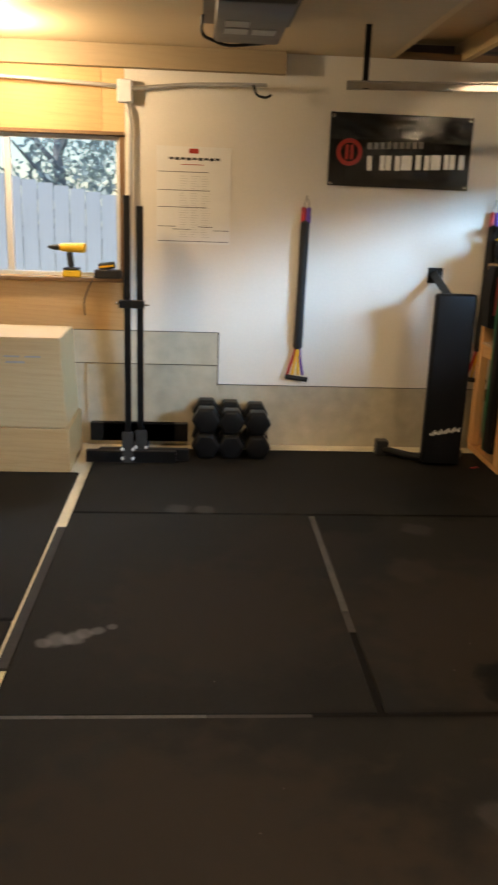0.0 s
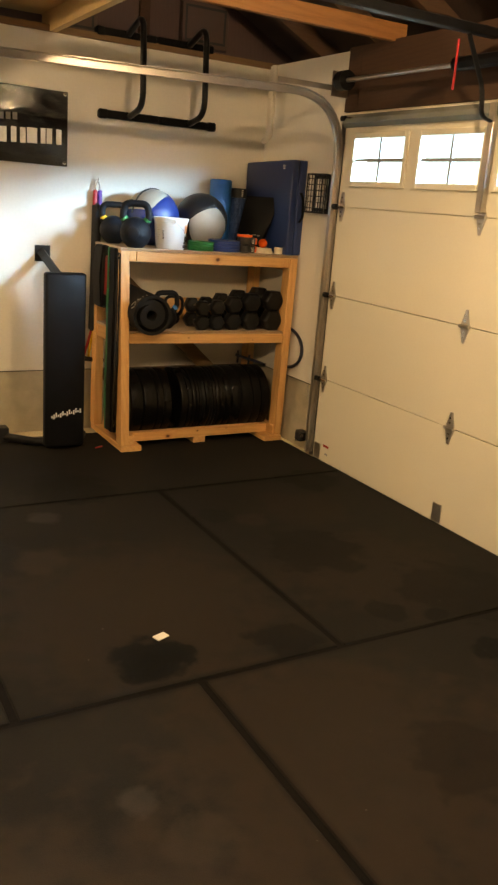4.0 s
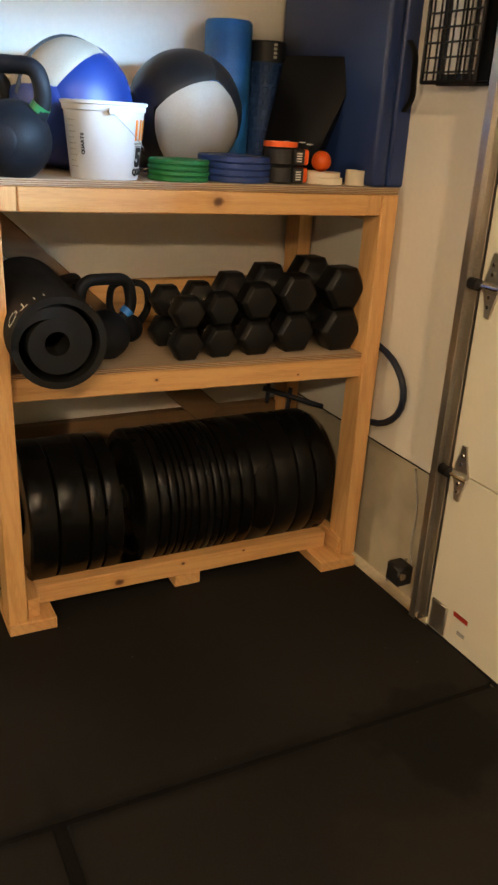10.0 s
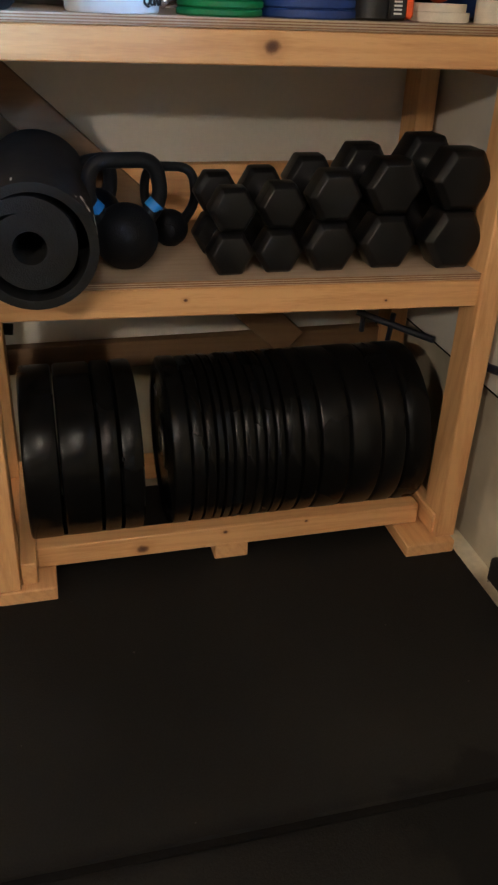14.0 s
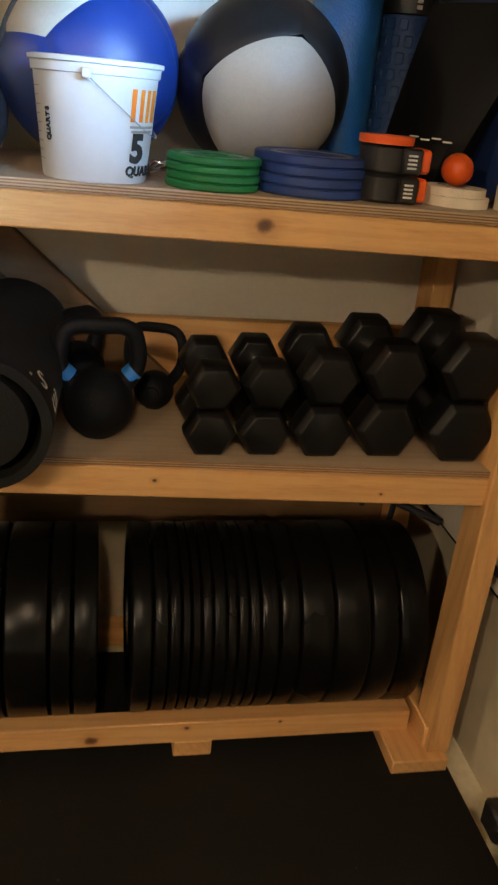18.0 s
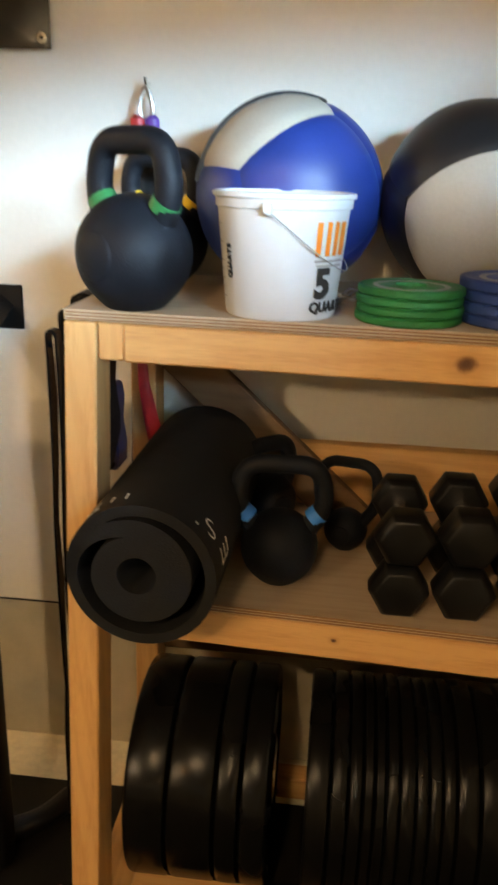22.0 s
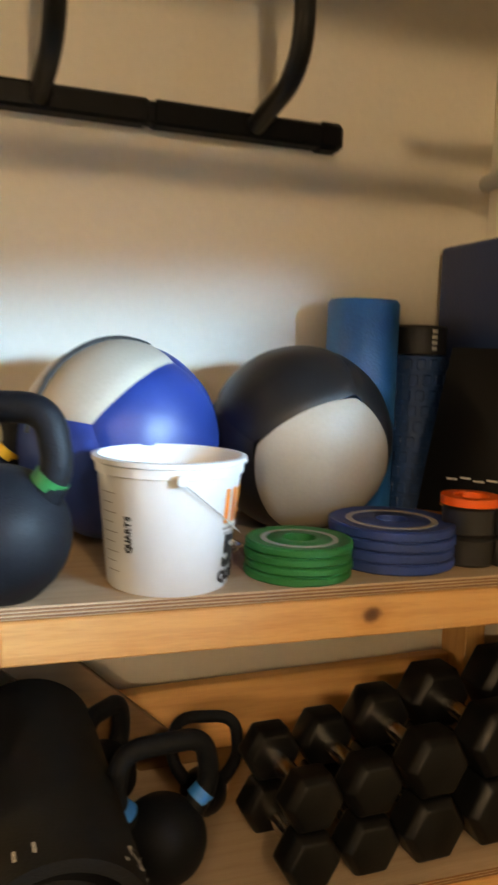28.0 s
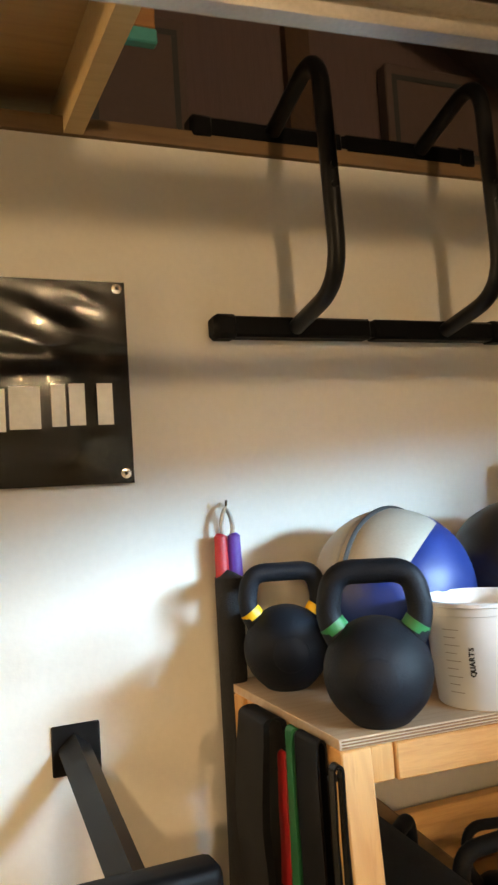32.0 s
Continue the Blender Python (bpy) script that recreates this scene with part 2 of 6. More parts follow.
seam_smudge(RUBBER, ((0, 1.36, -1.3, 2.5, 0.030, 0.85), (1, 2.41, 0.3, 2.2, 0.030, 0.8), (0, 1.96, 2.6, 4.4, 0.028, 0.7), (1, 4.19, 1.1, 2.8, 0.032, 0.75), (0, 0.73, 2.2, 2.9, 0.03, 0.4)), (0.0034, 0.0030, 0.0027))
SEAM_DIRT = material("seam_dirt", (0.0025, 0.0022, 0.002), 0.95, 0, 0.4, 8, 0.3, 80, 0.1)
GRIT_DIRT = material("trodden_seam_grit", (0.0050, 0.0043, 0.0037), 0.95, 0, 0.4, 8, 0.3, 80, 0.1)
THIN_DUST = material("thin_seam_dust", (0.024, 0.021, 0.018), 0.9, 0, 0.6, 9, 0.3, 80)
DUST = material("dusty_seam", (0.058, 0.053, 0.046), 0.9, 0, 0.5, 7, 0.3, 80)
DOOR_PAINT = material("door_cream_paint", (0.76, 0.71, 0.57), 0.42, 0, 0.04, 1.2, 0.12, 110)
GALV = material("galvanised_steel", (0.50, 0.46, 0.41), 0.33, 0.92, 0.18, 9, 0.08, 160)
DULL_STEEL = material("dull_galvanised_steel", (0.23, 0.235, 0.21), 0.55, 0.3, 0.2, 7, 0.1, 120)
MUNTIN = material("grey_muntin_paint", (0.30, 0.31, 0.31), 0.5, 0, 0.1, 8, 0.05, 120)
GALV_DARK = material("dull_grey_steel", (0.06, 0.058, 0.055), 0.5, 0.6, 0.2, 9, 0.1, 160)
STEEL = material("bright_steel", (0.75, 0.74, 0.72), 0.2, 1.0, 0.08, 20, 0.03, 200)
BLACK_METAL = material("black_powder_coat", (0.0045, 0.0045, 0.005), 0.4, 0.0, 0.3, 14, 0.12, 320, 0.28)
BAR_PAINT = material("black_satin_bar_paint", (0.0032, 0.0032, 0.0036), 0.45, 0.0, 0.3, 14, 0.08, 320, 0.10)
BLACK_VINYL = material("black_vinyl", (0.005, 0.005, 0.0058), 0.52, 0, 0.3, 6, 0.05, 400, 0.13)
BLACK_RUBBER = material("black_plate_rubber", (0.0042, 0.0041, 0.0040), 0.27, 0, 0.3, 2.0, 0, 160, 0.17)
HEX_RUBBER = material("hex_head_rubber", (0.0055, 0.0056, 0.006), 0.36, 0, 0.35, 16, 0.1, 260, 0.26)
FOAM_BLACK = material("black_foam_mat", (0.010, 0.010, 0.0096), 0.75, 0, 0.3, 12, 0.3, 300, 0.2)
IRON = material("kettlebell_iron", (0.0070, 0.0085, 0.012), 0.56, 0.0, 0.35, 14, 0.25, 260, 0.17)
PINE_X, PINE_Y, PINE_Z = (wood(f"pine_{a}", i, (0.68, 0.385, 0.155), (0.47, 0.22, 0.07), 0.48) for i, a in enumerate("xyz"))


def knots(mat, spots):
    """Soft-edged branch knots at (x, z) on a rail's face, with a paler halo of bent grain."""
    nt = mat.node_tree
    b = nt.nodes["Principled BSDF"]
    co = nt.nodes.new("ShaderNodeTexCoord")
    nz = nt.nodes.new("ShaderNodeTexNoise")
    nz.inputs["Scale"].default_value, nz.inputs["Detail"].default_value = 70.0, 3
    nt.links.new(co.outputs["Object"], nz.inputs["Vector"])
    for x, z, rad in spots:
        mp = nt.nodes.new("ShaderNodeMapping")
        mp.vector_type = "TEXTURE"
        mp.inputs["Location"].default_value = (x, 0, z)
        mp.inputs["Scale"].default_value = (rad * 1.15, 1000.0, rad * 0.9)
        nt.links.new(co.outputs["Object"], mp.inputs[0])
        ln = nt.nodes.new("ShaderNodeVectorMath")
        ln.operation = "LENGTH"
        nt.links.new(mp.outputs[0], ln.inputs[0])
        ad = nt.nodes.new("ShaderNodeMath")
        ad.operation = "MULTIPLY_ADD"
        ad.inputs[1].default_value = 0.7
        nt.links.new(nz.outputs[0], ad.inputs[0])
        nt.links.new(ln.outputs["Value"], ad.inputs[2])
        for lo, hi, power, colour in ((1.5, 3.4, 0.35, (0.42, 0.19, 0.06)), (0.9, 1.75, 0.92, (0.105, 0.037, 0.014)), (0.5, 0.95, 0.6, (0.05, 0.018, 0.008))):
            mr = nt.nodes.new("ShaderNodeMapRange")
            mr.interpolation_type = "SMOOTHSTEP"
            for sock, q in zip(mr.inputs[1:5], (lo, hi, power, 0.0)):
                sock.default_value = q
            nt.links.new(ad.outputs[0], mr.inputs[0])
            old = b.inputs["Base Color"].links[0].from_socket
            mx = nt.nodes.new("ShaderNodeMix")
            mx.data_type = "RGBA"
            mx.inputs[7].default_value = (*colour, 1)
            nt.links.new(mr.outputs[0], mx.inputs[0])
            nt.links.new(old, mx.inputs[6])
            nt.links.new(mx.outputs[2], b.inputs["Base Color"])


knots(PINE_X, ((2.640, 1.218, 0.0135), (2.356, 0.060, 0.012), (2.571, 0.083, 0.005), (2.79, 0.088, 0.0035), (2.47, 0.715, 0.004), (2.93, 0.70, 0.003)))
PLY_TOP = wood("plywood_face", 0, (0.50, 0.375, 0.255), (0.38, 0.26, 0.16), 0.55)
PLY_EDGE = wood("plywood_edge", 0, (0.25, 0.125, 0.05), (0.12, 0.05, 0.02), 0.7)
OSB = wood("orange_plywood", 0, (0.54, 0.34, 0.15), (0.43, 0.25, 0.10), 0.6)
BOX_PLY = wood("jump_box_plywood", 0, (0.56, 0.40, 0.21), (0.47, 0.31, 0.15), 0.55)
# rack's rear shade put into the wood colour; also the brown top plate
SHADED_BROWN_PINE = wood("shaded_brown_pine", 0, (0.21, 0.125, 0.06), (0.14, 0.075, 0.035), 0.7)
BIRCH = wood("pale_plywood", 0, (0.62, 0.44, 0.21), (0.52, 0.34, 0.15), 0.55)
CREAM_BOARD = wood("cream_ceiling_board", 0, (0.52, 0.40, 0.245), (0.45, 0.34, 0.20), 0.7)
# ceiling board colour again, darkened to paint in the top plate's shade
SHADED_BOARD = wood("shaded_tan_board", 0, (0.34, 0.255, 0.155), (0.29, 0.215, 0.13), 0.7)
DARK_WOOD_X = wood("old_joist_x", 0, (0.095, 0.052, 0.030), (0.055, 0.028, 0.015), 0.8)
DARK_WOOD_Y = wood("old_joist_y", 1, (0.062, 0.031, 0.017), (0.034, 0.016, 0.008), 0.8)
JOIST_PINE = wood("joist_pine", 0, (0.36, 0.16, 0.055), (0.22, 0.09, 0.028), 0.7)
BLUE_VINYL = material("blue_vinyl", (0.014, 0.034, 0.125), 0.40, 0, 0.12, 5, 0.15, 160)
BALL_BLUE = material("ball_blue_vinyl", (0.006, 0.028, 0.17), 0.45, 0, 0.1, 12, 0.06, 160)
BALL_GREY = material("ball_grey_vinyl", (0.40, 0.37, 0.31), 0.45, 0, 0.08, 10, 0.06, 160)
BALL_BLACK = material("ball_black_vinyl", (0.010, 0.010, 0.011), 0.42, 0, 0.3, 10, 0.06, 160)
PLASTIC_WHITE = material("white_bucket_plastic", (0.68, 0.70, 0.71), 0.32, 0, 0.03, 8, 0.02, 60)
GREEN_RUBBER = material("green_rubber", (0.010, 0.155, 0.036), 0.5, 0, 0.2, 14, 0.2, 180)
BLUE_RUBBER = material("blue_rubber", (0.018, 0.045, 0.19), 0.5, 0, 0.2, 14, 0.2, 180)
FOAM_BLUE = material("blue_foam", (0.016, 0.125, 0.37), 0.38, 0, 0.22, 14, 0.25, 200)
NAVY_FOAM = material("navy_foam", (0.012, 0.05, 0.17), 0.55, 0, 0.2, 30, 0.5, 80)
NAVY_DARK = material("dark_navy_rubber", (0.007, 0.011, 0.028), 0.45, 0, 0.2, 20, 0.1, 120)
ORANGE_PRINT = material("orange_print", (0.85, 0.24, 0.02), 0.5, 0, 0.05, 14, 0, 120)
ORANGE = material("orange_plastic", (0.80, 0.11, 0.012), 0.45, 0, 0.1, 14, 0.1, 120)
RED = material("red_band_rubber", (0.42, 0.02, 0.025), 0.45, 0, 0.2, 20, 0.1, 120)
YELLOW = material("yellow_paint", (0.78, 0.46, 0.02), 0.45, 0, 0.1, 20, 0.1, 120)
PURPLE = material("purple_band_rubber", (0.10, 0.03, 0.28), 0.45, 0, 0.2, 20, 0.1, 120)
SKY_TAPE = material("sky_blue_paint", (0.02, 0.19, 0.62), 0.5, 0, 0.1, 20, 0.1, 120)
TAPE = material("cream_cloth_tape", (0.74, 0.66, 0.52), 0.8, 0, 0.08, 40, 0.2, 300)
PAPER = material("white_paper", (0.80, 0.78, 0.73), 0.7, 0, 0.03, 6, 0.03, 80)
INK = material("black_ink", (0.02, 0.02, 0.02), 0.6, 0, 0.1, 20, 0, 80)
FAINT_INK = material("faint_grey_ink", (0.52, 0.50, 0.46), 0.7, 0, 0.1, 20, 0, 80)
GREY_INK = material("grey_ink", (0.35, 0.34, 0.32), 0.7, 0, 0.1, 20, 0, 80)
WHITE_INK = material("white_print", (0.75, 0.74, 0.70), 0.5, 0, 0.1, 20, 0, 80)
RED_INK = material("red_print", (0.42, 0.035, 0.02), 0.5, 0, 0.1, 20, 0, 80)
BANNER = material("glossy_black_vinyl_banner", (0.011, 0.0105, 0.010), 0.19, 0, 0.2, 4, 0.08, 24, 0.8, (1, 1, 3), None, 0.3)
SLEEVE = material("black_fabric_sleeve", (0.013, 0.013, 0.014), 0.85, 0, 0.3, 30, 0.5, 300)
CONDUIT = material("grey_conduit", (0.45, 0.44, 0.42), 0.45, 0.5, 0.1, 12, 0.05, 80)
PLASTIC_BLACK = material("black_plastic", (0.015, 0.015, 0.016), 0.4, 0, 0.2, 20, 0.1, 200)
WINDOW_WOOD = wood("window_wood", 2, (0.20, 0.115, 0.055), (0.12, 0.065, 0.03), 0.5)
# outdoor haze and blue daylight are put into the fence, leaf and bark colours
FENCE = wood("daylit_fence_board", 2, (0.66, 0.71, 0.76), (0.56, 0.61, 0.66), 0.8)
LEAF = material("hazy_leaf", (0.50, 0.58, 0.54), 0.6, 0, 0.25, 3, 0, 40)
BARK = material("hazy_bark", (0.36, 0.37, 0.38), 0.9, 0, 0.3, 6, 0.3, 30)
SOIL = material("ground_soil", (0.10, 0.09, 0.06), 0.9, 0, 0.4, 2, 0.4, 20)
GLASS = glass("window_glass")
BULB = emitter("lit_bulb", (1.0, 0.80, 0.52), 30.0)
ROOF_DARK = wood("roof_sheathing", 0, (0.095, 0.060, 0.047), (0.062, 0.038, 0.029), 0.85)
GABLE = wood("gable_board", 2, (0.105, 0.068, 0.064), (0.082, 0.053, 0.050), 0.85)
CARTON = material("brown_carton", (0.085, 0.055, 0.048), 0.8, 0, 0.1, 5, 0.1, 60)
OPENER = material("opener_brown_metal", (0.030, 0.021, 0.017), 0.5)
TEAL = material("teal_paint", (0.03, 0.26, 0.24), 0.5)

# ---- mesh helpers ----


def box(bm, x0, x1, y0, y1, z0, z1, bevel=0.0, m=None, seg=1):
    r = bmesh.ops.create_cube(bm, size=1)
    vs = r["verts"]
    bmesh.ops.scale(bm, vec=(x1 - x0, y1 - y0, z1 - z0), verts=vs)
    bmesh.ops.translate(bm, vec=((x0 + x1) / 2, (y0 + y1) / 2, (z0 + z1) / 2), verts=vs)
    if bevel:
        es = list({e for v in vs for e in v.link_edges})
        r = bmesh.ops.bevel(bm, geom=es, offset=bevel, segments=seg, affect="EDGES", profile=0.5)
        vs = list({v for f in r["faces"] for v in f.verts} | {v for v in vs if v.is_valid})
    if m is not None:
        bmesh.ops.transform(bm, matrix=m, verts=vs)
    return bm


def block(x0, x1, y0, y1, z0, z1, bevel=0.003, m=None, seg=1):
    return box(bmesh.new(), x0, x1, y0, y1, z0, z1, bevel, m, seg)


def lathe(bm, profile, seg=32, m=None, closed=False):
    """Turn (radius, height) pairs round z. closed: the profile is a ring."""
    rings = []
    for r, z in profile:
        if r < 1e-6:
            rings.append([bm.verts.new((0, 0, z))])
        else:
            rings.append([bm.verts.new((r * math.cos(2 * math.pi * i / seg), r * math.sin(2 * math.pi * i / seg), z)) for i in range(seg)])
    pairs = list(zip(rings, rings[1:])) + ([(rings[-1], rings[0])] if closed else [])
    for a, b in pairs:
        for i in range(seg):
            j = (i + 1) % seg
            if len(a) == 1 and len(b) > 1:
                bm.faces.new((a[0], b[i], b[j]))
            elif len(b) == 1 and len(a) > 1:
                bm.faces.new((a[i], a[j], b[0]))
            elif len(a) > 1:
                bm.faces.new((a[i], a[j], b[j], b[i]))
    if m is not None:
        bmesh.ops.transform(bm, matrix=m, verts=[v for ring in rings for v in ring])
    return bm


def tube(bm, points, radius, seg=12, flat=1.0, cap=True):
    """A round bar along points; flat squeezes it across."""
    pts = [Vector(p) for p in points]
    rings, up = [], None
    for i, p in enumerate(pts):
        t = ((pts[min(i + 1, len(pts) - 1)] - pts[max(i - 1, 0)])).normalized()
        if up is None:
            up = Vector((0, 0, 1)) if abs(t.z) < 0.9 else Vector((0, 1, 0))
        side = t.cross(up).normalized()
        up = side.cross(t).normalized()
        r = radius[i] if isinstance(radius, (list, tuple)) else radius
        rings.append([bm.verts.new(p + side * r * math.cos(2 * math.pi * k / seg) + up * r * flat * math.sin(2 * math.pi * k / seg)) for k in range(seg)])
    for a, b in zip(rings, rings[1:]):
        for k in range(seg):
            j = (k + 1) % seg
            bm.faces.new((a[k], a[j], b[j], b[k]))
    if cap:
        bm.faces.new(rings[0][::-1])
        bm.faces.new(rings[-1])
    return bm


def rounded(points, radius, steps=6):
    """A polyline with its inner corners rounded."""
    pts = [Vector(p) for p in points]
    out = [pts[0]]
    for a, b, c in zip(pts, pts[1:], pts[2:]):
        u, w = (a - b), (c - b)
        r = min(radius, u.length * 0.45, w.length * 0.45)
        p, q = b + u.normalized() * r, b + w.normalized() * r
        for s in range(steps + 1):
            k = s / steps
            out.append((1 - k) ** 2 * p + 2 * k * (1 - k) * b + k * k * q)
    out.append(pts[-1])
    return out


def prism(bm, outline, y0, y1, m=None):
    """An (x, z) outline pushed from y0 to y1."""
    a = [bm.verts.new((x, y0, z)) for x, z in outline]
    b = [bm.verts.new((x, y1, z)) for x, z in outline]
    bm.faces.new(a)
    bm.faces.new(b[::-1])
    n = len(outline)
    for i in range(n):
        j = (i + 1) % n
        bm.faces.new((a[j], a[i], b[i], b[j]))
    if m is not None:
        bmesh.ops.transform(bm, matrix=m, verts=a + b)
    return bm


def hexagon(flat, cx=0.0, cz=0.0, cut=0.0):
    r = flat / math.sqrt(3)
    return [(cx + r * math.cos(math.pi / 3 * k), cz + r * math.sin(math.pi / 3 * k)) for k in range(6)]


def finish(bm, smooth=True, angle=38):
    bmesh.ops.recalc_face_normals(bm, faces=bm.faces)
    if smooth:
        for f in bm.faces:
            f.smooth = True
        for e in bm.edges:
            e.smooth = not (len(e.link_faces) == 2 and e.calc_face_angle(0) > radians(angle))
    me = bpy.data.meshes.new("mesh")
    bm.to_mesh(me)
    bm.free()
    return me


def part(name, bm, mat, parent=None, label="", smooth=True):
    me = finish(bm, smooth)
    me.name = name
    me.materials.append(mat)
    ob = new(name, me)
    ob.parent = parent
    if label:
        ob["label"] = label
    return ob


def thing(name, label, category, at=(0, 0, 0), group="", kind=""):
    ob = new(name)
    ob.location = at
    ob.empty_display_size = 0.1
    return tagged(ob, label, category, group, kind)


def structure(name, bm, mat, label, category, smooth=False):
    ob = part(name, bm, mat, None, "", smooth)
    return tagged(ob, label, category, kind="structure")


def share(name, me, parent, m):
    ob = new(name, me)
    ob.parent = parent
    ob.matrix_basis = m
    return ob


def letters(name, text, size, mat, parent, m, depth=0.001, bold=0.022):
    """Words cut as a thin mesh from the built-in font."""
    cu = bpy.data.curves.new(name, "FONT")
    cu.body, cu.size, cu.extrude, cu.offset, cu.align_x, cu.align_y = text, size, depth, size * bold, "CENTER", "CENTER"
    ob = bpy.data.objects.new(name, cu)
    me = bpy.data.meshes.new_from_object(ob)
    bpy.data.objects.remove(ob)
    me.materials.append(mat)
    out = new(name, me)
    out.parent = parent
    out.matrix_basis = m
    return out

# ---- the room ----
W, X = 5.55, 3.245          # back wall's face, door wall's face
LX0, FY0 = -3.2, -2.2        # unseen walls


def slab(name, label, x0, x1, y0, y1, z0, z1, mat, category="wall"):
    return structure(name, block(x0, x1, y0, y1, z0, z1, 0), mat, label, category)


bm = bmesh.new()
box(bm, -0.36, X + 0.2, W, W + 0.1, 0.405, 2.47)
structure("wall_back", bm, WHITE_WALL, "white painted drywall above a concrete stem", "wall")
slab("wall_back_step", "lower panel of white painted drywall", 0.25, 0.252, W + 0.004, W + 0.05, 0.41, 0.42, WHITE_WALL)
slab("stem_wall_back", "bare concrete stem wall with stains", 0.25, X + 0.2, W + 0.008, W + 0.16, -0.05, 0.403, CONCRETE)
slab("stem_wall_left", "taller bare grey concrete stem wall", LX0, 0.248, W - 0.012, W + 0.16, -0.05, 0.755, CONCRETE)
slab("stem_cap", "concrete block course of the stem wall", -0.62, 0.244, W - 0.03, W - 0.013, -0.05, 0.535, CONCRETE)
for x0, x1, z0, z1, y1 in ((0.252, X - 0.004, 0.4035, 0.4075, W), (0.2445, 0.2515, 0.402, 0.757, W - 0.012), (LX0, 0.244, 0.7555, 0.7595, W - 0.008), (-0.70, 0.243, 0.5355, 0.5395, W - 0.0125)):
    slab("wall_joint", "dark open joint along the wall's materials", x0, x1, y1 - 0.0025, y1 - 0.0002, z0, z1, SEAM_DIRT, "trim")
slab("wall_joint", "dark open joint along the wall's materials", X - 0.003, X - 0.0005, 4.59, W - 0.004, 0.4435, 0.4468, SEAM_DIRT, "trim")
slab("wall_under_window", "orange plywood panel below the window", LX0, -0.36, W, W + 0.1, 0.757, 1.095, OSB)
slab("wall_over_window", "orange plywood panel above the window", LX0, -0.50, W, W + 0.1, 1.985, 2.47, OSB)
slab("stud_by_window", "pale wooden stud beside the window", -0.498, -0.362, W + 0.004, W + 0.1, 1.985, 2.47, BIRCH)
slab("wall_far_left", "orange plywood wall left of the window", LX0, -1.95, W, W + 0.1, 1.097, 1.983, OSB)
slab("top_plate", "top plate along the wall, tan darkened for its shade", LX0, 0.62, W - 0.075, W - 0.003, 2.345, 2.4705, SHADED_BOARD, "beam")
slab("top_plate_brown", "brown wooden top plate on the wall", 0.9, X + 0.1, W - 0.012, W + 0.1, 2.472, 2.51, SHADED_BROWN_PINE, "beam")
slab("wall_left", "plain drywall", LX0 - 0.1, LX0, FY0, W, -0.05, 2.47, WHITE_WALL)
slab("wall_front", "plain drywall", LX0, X + 0.1, FY0 - 0.1, FY0, -0.05, 2.47, WHITE_WALL)
slab("wall_right", "white painted drywall beside the garage door", X, X + 0.1, 4.585, W - 0.002, 0.447, 2.488, WHITE_WALL)
slab("stem_wall_right", "stained bare concrete stem beside the door", X + 0.012, X + 0.12, 4.56, W + 0.007, -0.05, 0.445, CONCRETE)
slab("wall_right_far", "plain drywall beyond the garage door", X, X + 0.1, FY0, -0.34, -0.05, 2.48, WHITE_WALL)
slab("door_header", "dark brown wooden header beam over the door", X - 0.02, X + 0.1, -0.338, 4.453, 2.145, 2.50, DARK_WOOD_Y, "beam")
# added strip that stops outside light leaking in above the door
slab("door_stop", "cream strip added over the door to block a light leak", 3.2415, X + 0.1, -0.338, 4.453, 2.09, 2.1445, DOOR_PAINT, "trim")
slab("header_end", "dark brown end of the header beam", X - 0.02, X + 0.1, 4.454, 4.58, 2.145, 2.50, DARK_WOOD_Y, "beam")
slab("floor_slab", "bare concrete garage floor", LX0, X + 0.3, FY0, W + 0.1, -0.12, -0.018, SLAB, "floor")

# ceiling: loft panel, plywood bay, open dark roof
slab("ceiling", "tan board ceiling under the loft", LX0, 1.25, FY0, W + 0.1, 2.4715, 2.49, CREAM_BOARD, "ceiling")
slab("ceiling_bay", "orange plywood loft floor seen from below", 1.30, 1.705, FY0, W + 0.4, 2.585, 2.60, OSB, "ceiling")
for x in (1.25, 1.706):
    slab("loft_joist", "pale wooden joist along the loft edge", x, x + 0.042, FY0, W + 0.3, 2.472, 2.60, BIRCH, "beam")
slab("joist_pine", "orange pine joist under the roof", 1.75, X + 0.05, 4.16, 4.2, 2.49, 2.58, JOIST_PINE, "beam")
# roof falling towards the door wall, rafters under it
bm = bmesh.new()
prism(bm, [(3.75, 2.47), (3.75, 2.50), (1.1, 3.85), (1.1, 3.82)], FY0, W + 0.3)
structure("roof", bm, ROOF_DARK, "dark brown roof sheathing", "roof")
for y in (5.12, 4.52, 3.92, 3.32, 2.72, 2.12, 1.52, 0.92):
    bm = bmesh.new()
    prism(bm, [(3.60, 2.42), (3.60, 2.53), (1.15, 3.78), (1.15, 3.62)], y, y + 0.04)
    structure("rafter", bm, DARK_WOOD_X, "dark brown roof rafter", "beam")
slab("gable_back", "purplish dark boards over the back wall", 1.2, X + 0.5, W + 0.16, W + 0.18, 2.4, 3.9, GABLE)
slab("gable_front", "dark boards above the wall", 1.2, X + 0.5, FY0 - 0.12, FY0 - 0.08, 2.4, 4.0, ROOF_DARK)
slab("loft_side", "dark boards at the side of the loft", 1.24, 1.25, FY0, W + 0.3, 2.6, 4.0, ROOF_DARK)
# unseen boards closing the eave so outside light stays off the rafters
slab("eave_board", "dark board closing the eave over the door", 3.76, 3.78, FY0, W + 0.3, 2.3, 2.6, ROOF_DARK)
slab("soffit", "unseen dark board added under the eave against light leaks", X + 0.1, 3.758, FY0, W + 0.3, 2.29, 2.298, ROOF_DARK)
